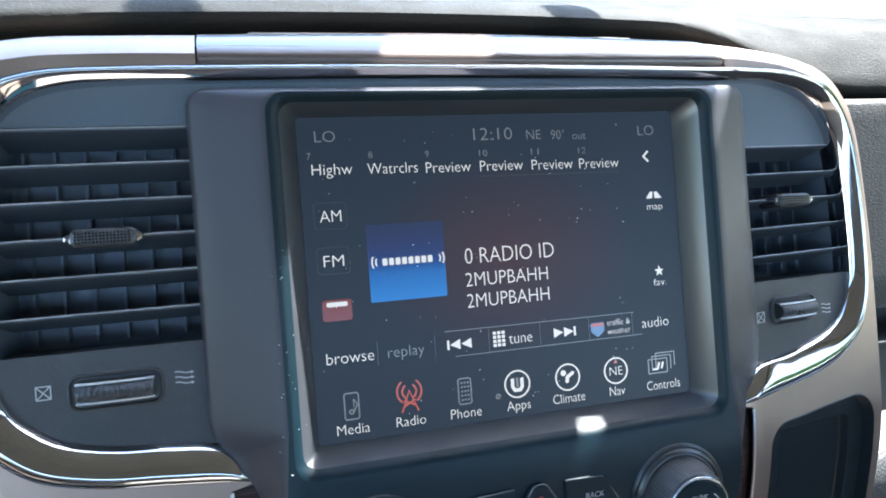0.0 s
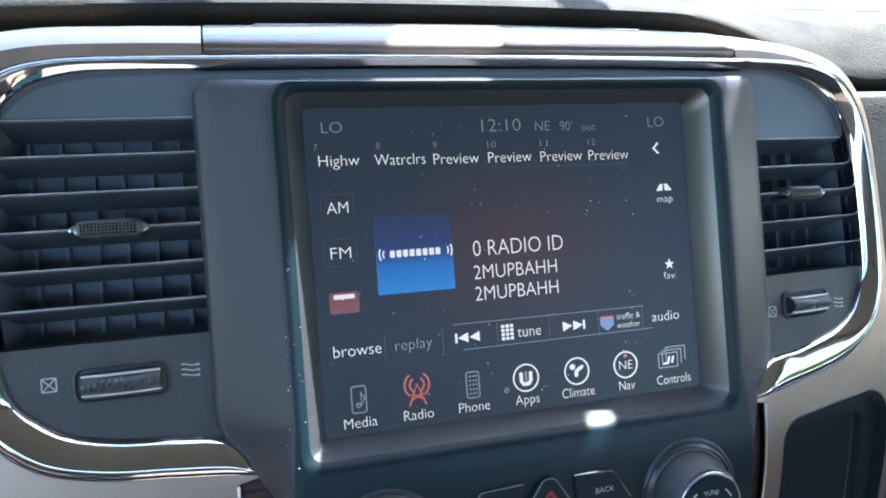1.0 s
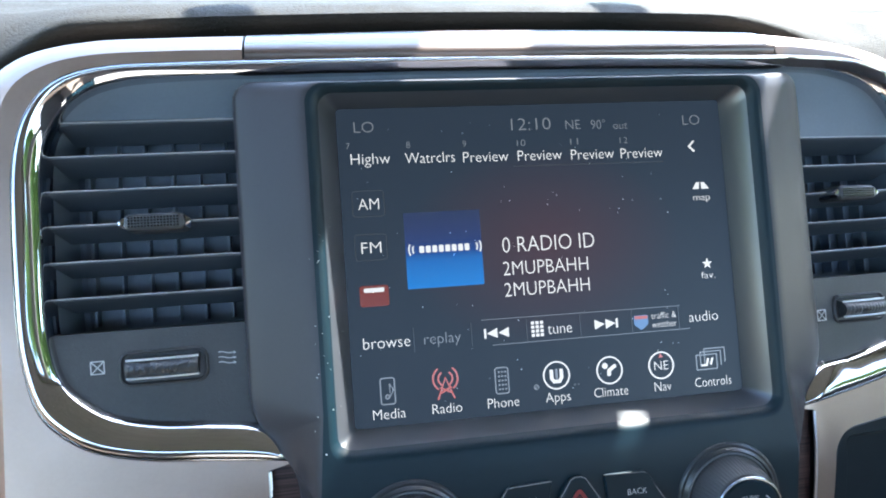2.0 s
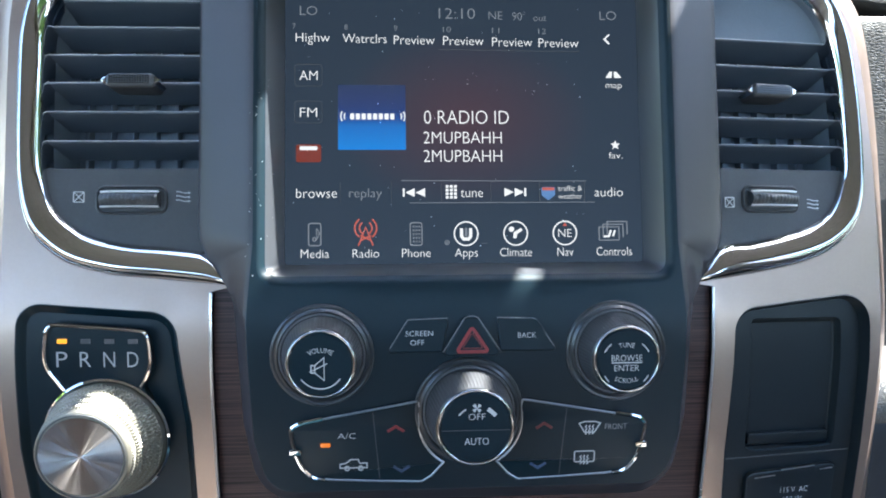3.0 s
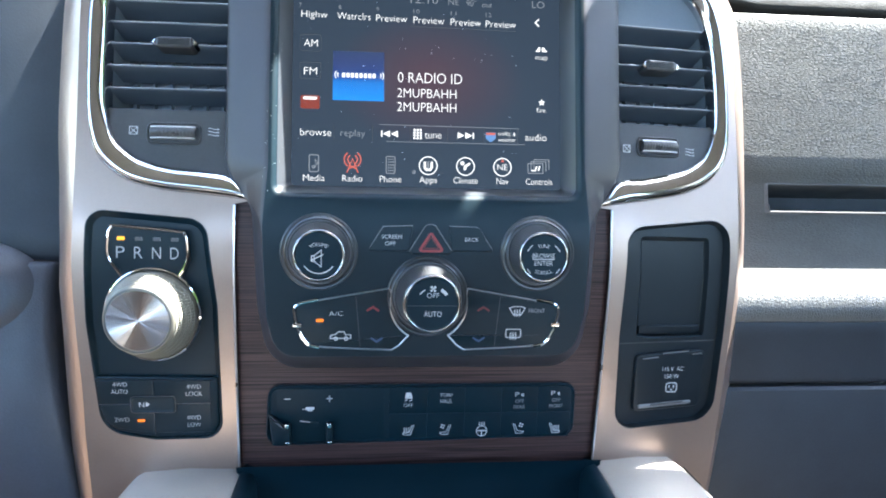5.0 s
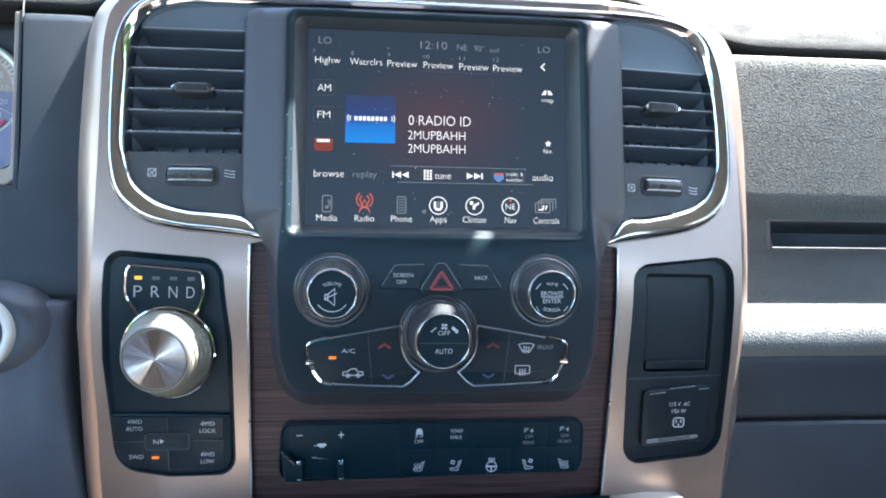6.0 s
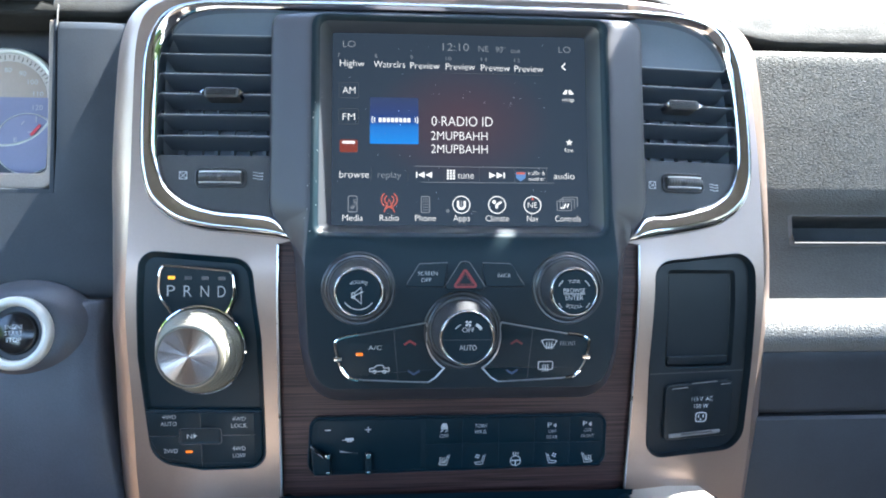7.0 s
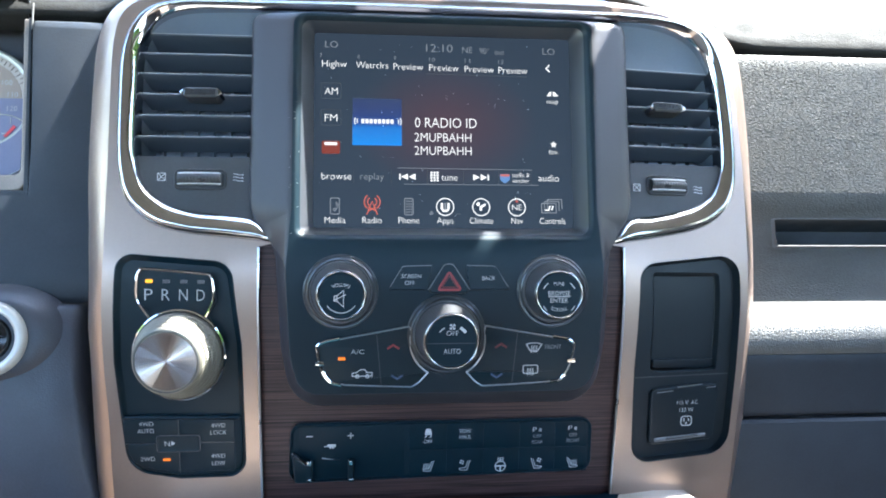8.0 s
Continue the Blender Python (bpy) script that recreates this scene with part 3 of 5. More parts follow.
    icon("shield_top", filled([rect(37.3, 43.3, -30.2, -28.8, 0.3)], y - 0.0002), UI_RED)
    icon("media_icon", stroke([rect(-75, -69.2, -56.2, -45.6, 1), [(-71.2, -53.4), (-71.2, -48), (-69.8, -50.5)], ring(-72.3, -53.2, 0.8, 10)], 0.55, y, close=True), G)
    icon("radio_icon", stroke([[(-51.5, -56.4), (-48, -47.6), (-44.5, -56.4)], [(-50.6, -54), (-45.6, -51.5)], [(-45.4, -54), (-50.4, -51.5)], arc(-48, -48, 3, 120, 240, 8), arc(-48, -48, 3, -60, 60, 8), arc(-48, -48, 5.2, 125, 235, 8), arc(-48, -48, 5.2, -55, 55, 8)], 0.8, y), UI_RED)
    icon("phone_icon", stroke([rect(-26.8, -21.2, -56.4, -45.6, 1)], 0.55, y, close=True), G)
    icon("phone_keys", filled([rect(-25.6 + 1.4 * i, -24.8 + 1.4 * i, -55 + 1.8 * j, -54.2 + 1.8 * j, 0.1) for i in range(3) for j in range(5)], y), G)
    for x in (0, 24, 48):
        icon("icon_ring", stroke([ring(x, -51, 5.7, 36)], 0.65, y, close=True), W)
    icon("apps_icon", stroke([[(-2.2, -48.4), (-2.2, -52.2), (-1.2, -53.6), (1.2, -53.6), (2.2, -52.2), (2.2, -48.4)], ], 1.5, y), W)
    icon("apps_icon", stroke([[(0, -48.2), (0, -52.4)]], 1.1, y), G)
    icon("climate_icon", filled([ring(22, -49, 1.3, 12), rounded([(23, -50.6, 0.3), (26.8, -48.2, 0.5), (27.2, -49.8, 0.5), (24.6, -51.4, 0.3), (24.4, -53.4, 0.3), (22.8, -53.4, 0.3)], 3)], y), W)
    icon("compass_mark", filled([[(46.9, -47.6), (49.1, -47.6), (48, -45.8)]], y - 0.0001), UI_RED)
    icon("controls_icon", stroke([[(64.8 + 2 * k, -54.6 + 1.3 * k), (64.8 + 2 * k, -48.2 + 1.3 * k), (74.6 + 2 * k, -48.2 + 1.3 * k), (74.6 + 2 * k, -54.6 + 1.3 * k)] for k in range(3)] + [[(64.8, -54.6), (74.6, -54.6)]], 0.5, y), G)
    icon("notice_mark", stroke([ring(-9.2, -55.2, 1.0, 16)], 0.35, y, close=True), UI_DIM)
    icon("notice_mark", stroke([[(-9.9, -55.9), (-8.5, -54.5)], [(7.6, -55.6), (8.2, -55.6)], [(9.2, -55.6), (9.8, -55.6)]], 0.35, y), UI_DIM)
    icon("controls_seat", stroke([[(67.0, -52.8), (69.6, -52.8), (70.6, -49.8)], [(71.6, -52.8), (72.6, -49.8)]], 0.9, y), W)
    return t


def knob(panel, x, z, base, cap, out, knurl_mat, cap_mat, thing_name):
    """A ribbed rotary knob with a bright ring and a flat cap, in a stepped collar."""

    def leaning(bm):
        for v in bm.verts:
            v.co.z += 0.22 * (v.co.y - out)
            v.co.x -= 0.07 * (v.co.y - out)
        return bm

    k = part(thing_name, leaning(revolve([(cap + 1.0, out), (cap + 1.7, out + 0.0005), (cap + 2.3, out + 0.002), (base + 0.9, -0.0165), (base + 1.2, -0.012)], x, z, 144, 0.35, knurl_from=2, knurl_to=3)), knurl_mat, panel)
    part("collar", leaning(revolve([(base + 2.4, -0.0150), (base + 3.0, -0.0159), (base + 3.6, -0.0155), (base + 4.3, -0.0147), (base + 5.3, -0.0149), (base + 6.1, -0.0144), (base + 6.8, -0.012)], x, z, 72)), COLLAR, panel)
    groove = tube([((x + (base + 1.9) * math.cos(a)) * 0.001, -0.0152, (z + (base + 1.9) * math.sin(a)) * 0.001) for a in [2 * math.pi * i / 72 for i in range(72)]], 0.0004, closed=True)
    part("groove", leaning(groove), FINGER_GREY, panel, "thin grey ring")
    prof = [(cap + 1.3, out - 0.0001), (cap + 1.2, out - 0.0009), (cap + 0.8, out - 0.0014), (cap + 0.3, out - 0.0014), (cap - 0.2, out - 0.0010), (cap - 0.3, out - 0.0004)]
    bm = sheet([[((x + r * math.cos(2 * math.pi * i / 72)) * 0.001, y, (z + r * math.sin(2 * math.pi * i / 72)) * 0.001) for i in range(72)] for r, y in prof], closed=True)
    part("ring", bm, KNOB_RING, k, "thin chrome ring", angle=70)
    part("cap", revolve([(cap - 1.0, out - 0.0012), (cap - 0.3, out - 0.0007), (cap + 0.2, out + 0.001)], x, z, 72), cap_mat, k)
    return k


def control_parts(panel):
    """Knobs, buttons and climate keys of the control panel."""
    f = -0.0139
    v = knob(panel, -66.5, -110, 17.2, 14.0, -0.0270, KNURL, PANEL, "volume_knob")
    yk = -0.0292
    lettering("VOLUME", -66.5, -103.7, 2.2, 11.2, yk, INK, v, round_at=(11, True))
    part("knob_icon", stroke([[(-70.6, -113.6), (-70.6, -110.4), (-69, -110.4), (-65, -107), (-65, -117), (-69, -113.6)]], 0.5, yk, close=True), INK, v)
    part("knob_icon", stroke([[(-71.2, -113.2), (-63.6, -109.6)], [(-69, -110.4), (-69, -113.6)]], 0.5, yk), INK, v)
    part("knob_icon", stroke([arc(-66.5, -110.5, 10.2, 215, 325, 20)], 0.5, yk), INK, v)
    s = knob(panel, 68.5, -110, 17.2, 14.0, -0.0270, KNURL, PANEL, "tuning_knob")
    lettering("TUNE", 68, -103.4, 2.2, 7.2, yk, INK, s, round_at=(11, True))
    lettering("BROWSE", 68, -109.4, 2.9, 13.8, yk, INK, s)
    lettering("ENTER", 68, -113.8, 2.9, 11.2, yk, INK, s)
    lettering("SCROLL", 68, -119.6, 2.2, 10.4, yk, INK, s, round_at=(11, False))
    part("knob_icon", stroke([[(61.1, -111.5), (74.9, -111.5)], arc(68, -112, 11.2, 128, 152, 6), arc(68, -112, 11.2, 28, 52, 6), arc(68, -112, 11.2, 208, 226, 6), arc(68, -112, 11.2, 314, 332, 6)], 0.45, yk), INK, s)
    b = knob(panel, 0.5, -138.5, 18.9, 15.9, -0.034, KNURL, PANEL, "fan_knob")
    yk = -0.0358
    lettering("OFF", 0.8, -133.4, 2.9, 7.3, yk, INK, b)
    lettering("AUTO", 0.8, -144.4, 3.2, 10.6, yk, INK, b)
    part("knob_icon", filled([rounded([(0.8 + 2.3 * math.cos(a), -129.6 + 2.3 * math.sin(a), 0.4), (0.8 + 2.3 * math.cos(a + 0.9), -129.6 + 2.3 * math.sin(a + 0.9), 0.4), (0.8, -129.6, 0)], 3) for a in (0.3, 1.87, 3.44, 5.01)], yk), INK, b)
    part("knob_icon", stroke([arc(0.8, -139, 10, 118, 142, 8)], 0.6, yk), INK, b)
    part("knob_icon", stroke([arc(0.8, -139, 10, 36, 62, 8)], 1.8, yk), INK, b)
    part("cap_seam", stroke([[(-14.4, -139.6), (15.4, -139.6)]], 0.35, yk + 0.0004), CAVITY, b)
    # keys beside the hazard switch
    for name, o, body in (("screen_off_key", rounded([(-38, -106.5, 1), (-12.5, -106.5, 1), (-10, -90.8, 1), (-28.5, -90.8, 5)], 5), ("SCREEN", "OFF")), ("back_key", rounded([(13.5, -106.5, 1), (40, -106.5, 1), (30.5, -90.8, 5), (12, -90.8, 1)], 5), ("BACK",))):
        k = part(name, plate(o, f - 0.0012, f + 0.002, 0.7), BEZEL, panel)
        x = -23.3 if "screen" in name else 26
        for i, w in enumerate(body):
            lettering(w, x - i, -97.7 - 4.2 * i - (1.4 if len(body) == 1 else 0), 2.5, (12.4, 6.4)[i] if len(body) > 1 else 8.4, f - 0.0015, INK, k)
        part("key_edge", stroke([[(-36.8, -104.5), (-28.6, -91.5), (-10.5, -90.8)] if "screen" in name else [(12.2, -90.8), (29.6, -91.5), (38.6, -104.5)]], 0.4, f - 0.0012), FINGER_GREY, k)
    h = part("hazard_switch", plate(rounded([(-13.5, -108.5, 2), (14.5, -108.5, 2), (3.5, -90.3, 3), (-2.5, -90.3, 3)], 6), f - 0.0024, f + 0.002, 0.9), BEZEL, panel)
    part("switch_edge", stroke([[(-12.8, -106.5), (-2.6, -90.8), (-0.6, -90.0), (1.6, -90.0), (3.6, -90.8), (13.8, -106.5)]], 0.4, f - 0.0024), FINGER_GREY, h)
    part("triangle", stroke([rounded([(-6.5, -106.4, 0.8), (8, -106.4, 0.8), (0.7, -95.2, 0.8)], 4)], 1.5, f - 0.0027, close=True), RED_INK, h, "red hazard triangle")
    part("triangle_line", stroke([rounded([(-4, -104.8, 0.4), (5.5, -104.8, 0.4), (0.7, -97.8, 0.4)], 3)], 0.5, f - 0.0030, close=True), DARK_RED, h)
    # climate keys: two winged fields with bright rims
    for side in (-1, 1):
        o = [(24, -128.8, 1), (77, -138, 4), (82.4, -141, 2.5), (81.6, -149, 0), (78, -159, 3), (73, -164.7, 3), (65, -166, 0), (43, -167.2, 0), (22.5, -168, 3), (17.8, -165, 2), (11.8, -158.4, 0.6)]
        o += [(x, z, 0) for x, z in arc(0.5, -138.5, 23.2, -56, 14, 9)]
        o = rounded([(x * side, z, r) for x, z, r in o], 6)
        k = part("climate_keys", sliced(plate(o, f - 0.0006, f + 0.002, 0.8), range(-164, -128, 9)), BEZEL, panel)
        part("rim", tube([(x * 0.001, f - 0.0004, z * 0.001) for x, z in inset(o, 0.3)], 0.0006, closed=True), RIM_GREY, k, "thin grey chrome rim")
        end = [(68, -136.4), (77, -138.2), (81.6, -140.6), (82.2, -144), (80.6, -152.5), (77.4, -159.8), (73, -164.4), (67.5, -165.8)]
        part("rim_end", tube([(side * p.x * 0.001, f - 0.0006, p.y * 0.001) for p in curve_through(end, 40)], 0.0012), CHROME, k, "wide chrome end of the rim")
        part("rim_clip", plate(rect(*sorted((side * 77.8, side * 83.4)), -153.4, -150.6, 0.6), f - 0.0022, f + 0.001, 0.5), CHROME, k, "chrome clip")
        part("warmer_key", stroke([[(side * 34.5 - 3.8, -143.2), (side * 34.5, -140.8), (side * 34.5 + 3.8, -143.2)]], 1.3, f - 0.0009), RED_INK if side < 0 else DARK_RED, k)
        part("cooler_key", stroke([[(side * 32 - 3.8, -160), (side * 32, -162.4), (side * 32 + 3.8, -160)]], 1.3, f - 0.0009), BLUE_INK, k)
        part("key_gap", stroke([[(side * 45, -133.5), (side * 42, -168)]], 0.4, f - 0.0007), CAVITY, k)
        y = f - 0.0009
        if side < 0:
            lettering("A/C", -57, -144.8, 2.7, 8.4, y, INK, k)
            part("telltale", plate(rect(-69.2, -64.6, -150.1, -148.1, 0.4), y, f, 0.2), ORANGE, k, "lit orange indicator")
            part("truck_icon", stroke([[(-60.4, -160.2), (-60.4, -158.4), (-57.6, -157.9), (-55.4, -156.2), (-52, -156.2), (-51.4, -158), (-48, -158), (-48, -160.2)]], 0.55, y, close=True), INK, k)
            part("truck_icon", stroke([ring(-57.2, -160.4, 1.0, 14), ring(-50.9, -160.4, 1.0, 14)], 0.6, y, close=True), INK, k)
        else:
            lettering("FRONT", 68.5, -143, 2.7, 10.4, y, GREY_INK, k)
            part("defrost_icon", stroke([[(51, -141.3), (53.5, -140.5), (58.5, -140.5), (61, -141.3), (58.4, -145.6), (53.6, -145.6)]], 0.5, y, close=True), INK, k)
            part("defrost_icon", stroke([[(54.4 + 1.6 * i + 0.35 * (-1) ** j, -142.2 - 0.9 * j) for j in range(6)] for i in range(3)], 0.45, y), INK, k)
            part("rear_defrost_icon", stroke([rect(49.3, 58.8, -160, -154.8, 0.8)], 0.5, y, close=True), INK, k)
            part("rear_defrost_icon", stroke([[(52.4 + 1.6 * i + 0.35 * (-1) ** j, -156.8 - 0.9 * j) for j in range(6)] for i in range(3)], 0.45, y), INK, k)


KNOB_RING = material("smoked_chrome_ring", (0.36, 0.36, 0.37), 0.16, metal=1.0, vary=0.05)
RIM_GREY = material("smoked_chrome_rim", (0.33, 0.33, 0.34), 0.32, metal=1.0, vary=0.08)
KNURL = material("ribbed_grey_black_rubber", (0.036, 0.037, 0.040), 0.36, vary=0.1)


# ---- air vents ----
def air_vent(side):
    """Louvred air outlet with a slider tab, and the thumb wheel below that shuts it."""
    left = side < 0
    t = thing("air_vent", "black louvered air vent with thumbwheel, in a chrome frame", "air vent", (155 * side, 0, -60), "air vents of the center stack")
    x0, x1 = (-199.5, -124) if left else (121, 196)
    inner = [(p.x, p.y) for p in curve_through(CHROME_IN, 260)]
    o = [p for p in inner if (p[0] < -121 if left else p[0] > 121)]
    o = o + ([(-118, 84), (-118, -60)] if left else [(118, -61), (118, 83)])
    if area(o) < 0:
        o.reverse()
    part("housing", loops([[(x, y, z) for x, z in r] for r, y in ((inset(o, 5), 0.0340), (inset(o, 3), 0.0325), (inset(o, 0.2), 0.012), (inset(o, -0.8), 0.0065))]), LOUVER, t)
    low = [(x, min(z, -18.5)) for x, z in inset(o, -0.6)]
    low = [p for i, p in enumerate(low) if i == 0 or (abs(p[0] - low[i - 1][0]) + abs(p[1] - low[i - 1][1])) > 1e-6]
    low = [p for i, p in enumerate(low) if not (p[1] == -18.5 and low[i - 1][1] == -18.5 and low[(i + 1) % len(low)][1] == -18.5)]
    part("lower_panel", filled([low], 0.0034, 0.02), BLACK, t)
    brow = [(x, max(z, 65 if left else 49)) for x, z in inset(o, -0.6)]
    zs = 65 if left else 49
    brow = [p for i, p in enumerate(brow) if not (p[1] == zs and brow[i - 1][1] == zs and brow[(i + 1) % len(brow)][1] == zs)]
    part("upper_panel", filled([brow], 0.006, 0.02), LOUVER, t)
    tops = (64, 50.7, 37, 23.4, 9.2, -5) if left else (48, 34.4, 21.3, 7.4, -6.5)
    ends = (-1.0,) * 6 if left else (192, 195, 196.5, 197, 197.2)
    for n, z in enumerate(tops):
        a, b = (-194.5 if n < 1 else -199.4, x1) if left else (x0, ends[n])
        dz = 0.1 if left else 1.0
        rows = []
        for k in range(9):
            x, zz = a + (b - a) * k / 8, z + dz * k / 8
            rows.append([(x * 0.001, y, (zz + q) * 0.001) for y, q in ((0.0060, 0.6), (0.0050, 0.1), (0.0055, -0.6), (0.0150, -2.9), (0.0245, -5.5), (0.0247, -4.7), (0.0150, -1.9))])
        bm = sheet(rows, closed=True)
        for r in (0, 8):
            bm.verts.ensure_lookup_table()
            bm.faces.new(bm.verts[r * 7:r * 7 + 7])
        blade = part("louver", bm, BLADE, t)
        # Pale rod along the front edge paints in the glint it catches.
        part("louver_edge", tube([((a + (b - a) * i / 6) * 0.001, 0.0051, (z + dz * i / 6 + 0.2) * 0.001) for i in range(7)], 0.0003), EDGE, blade)
    for i in range(6):
        x = x0 + 10 + i * (x1 - x0 - 20) / 5
        part("inner_vane", plate([(x - 0.6, -17), (x + 0.6, -17), (x + 0.6, 68 if left else 60), (x - 0.6, 68 if left else 60)], 0.0275, 0.0345, 0.3), LOUVER, t)
    xc, zc = (-158.5, 23) if left else (156.8, 20.8)
    tab = part("slider_tab", plate(rounded([(xc - 11.5, zc - 3.5, 2.8), (xc + 11.5, zc - 3.5, 2.8), (xc + 11.5, zc + 3.5, 2.8), (xc - 11.5, zc + 3.5, 2.8)], 5), -0.0026, 0.012, 1.9), KNURL, t)
    part("tab_grip", filled([rect(xc - 9.6 + 1.2 * i, xc - 8.9 + 1.2 * i, zc - 1.9 + 1.1 * j, zc - 1.25 + 1.1 * j, 0.15, 2) for i in range(16) for j in range(4)], -0.0029), GLOSS, tab)
    for s in (-1, 1):
        part("tab_end", plate(rounded([(xc + s * 10.6, zc - 2.7, 0.8), (xc + s * 13.6, zc - 0.8, 0.7), (xc + s * 13.6, zc + 0.8, 0.7), (xc + s * 10.6, zc + 2.7, 0.8)], 4), -0.0016, 0.01, 0.9), CHROME, tab, "chrome end of the slider tab")
    xc, zc = (-158.5, -33.5) if left else (156, -33.8)
    w = 13.4 if left else 12.6
    part("wheel_recess", plate(rect(xc - w - 3.4, xc + w + 3.4, zc - 7, zc + 7, 4.5), 0.0024, 0.006, 0.9, dish=(2.2, 0.004)), BLACK, t)
    bm = bmesh.new()
    rows = [[((xc - w + 2 * w * i / 52) * 0.001, 0.0040 - (0.0080 - 0.0018 * abs(i / 26 - 1) ** 3) * math.cos(a) - 0.0002 * (i // 2 % 2), (zc + 3.9 * math.sin(a)) * 0.001) for k, a in enumerate([radians(-90 + 11.25 * k) for k in range(17)])] for i in range(53)]
    sheet(rows, bm)
    for row in (bm.verts[:17], bm.verts[-17:]):
        bm.faces.new(row)
    wheel = part("thumbwheel", bm, WHEEL_BLACK, t, angle=20)
    for s in (-1, 1):
        part("wheel_edge", tube([((xc - w + 2 * w * i / 10) * 0.001, -0.0012 + 0.0014 * abs(i / 5 - 1) ** 3, (zc + s * 3.5) * 0.001) for i in range(11)], 0.00045), WHEEL_EDGE, wheel, "bright edge of the wheel")
    xi, zi, xh, zh = (-183, -32, -134.5, -32) if left else (132.8, -35.8, 179.7, -36)
    part("closed_mark", stroke([rect(xi - 2.4, xi + 2.4, zi - 2.4, zi + 2.4, 0.1, 1)], 0.4, 0.0031, close=True), INK, t)
    part("closed_mark", stroke([[(xi - 2.4, zi - 2.4), (xi + 2.4, zi + 2.4)], [(xi - 2.4, zi + 2.4), (xi + 2.4, zi - 2.4)]], 0.35, 0.0031), INK, t)
    part("open_mark", stroke([[(xh - 3.4 + 6.2 * i / 10, zh + q - 0.06 * i + 0.22 * math.sin(i * 0.75)) for i in range(11)] for q in (-1.7, 0.3, 2.3)], 0.4, 0.0031), INK, t)
    part("open_mark", filled([[(xh + 2.4, zh + q - 1.1), (xh + 3.5, zh + q - 0.5), (xh + 2.4, zh + q + 0.1)] for q in (-1.7, 0.3, 2.3)], 0.0031), INK, t)
    return t


# Paler and bluer than black plastic, standing in for haze over the vents.
LOUVER = material("hazed_satin_vent", (0.090, 0.111, 0.140), 0.45, vary=0.06, rough_vary=0.05)
BLADE = material("hazed_satin_louver", (0.060, 0.076, 0.098), 0.4, vary=0.06, rough_vary=0.05)
WHEEL_BLACK = material("dotted_black_wheel", (0.028, 0.030, 0.034), 0.3, vary=0.06, grain=0.7, grain_size=0.0009)
WHEEL_EDGE = material("satin_chrome_edge", (0.7, 0.7, 0.71), 0.4, metal=0.6, vary=0.04)
EDGE = material("pale_grey_louver_highlight", (0.28, 0.29, 0.31), 0.3, vary=0.1)


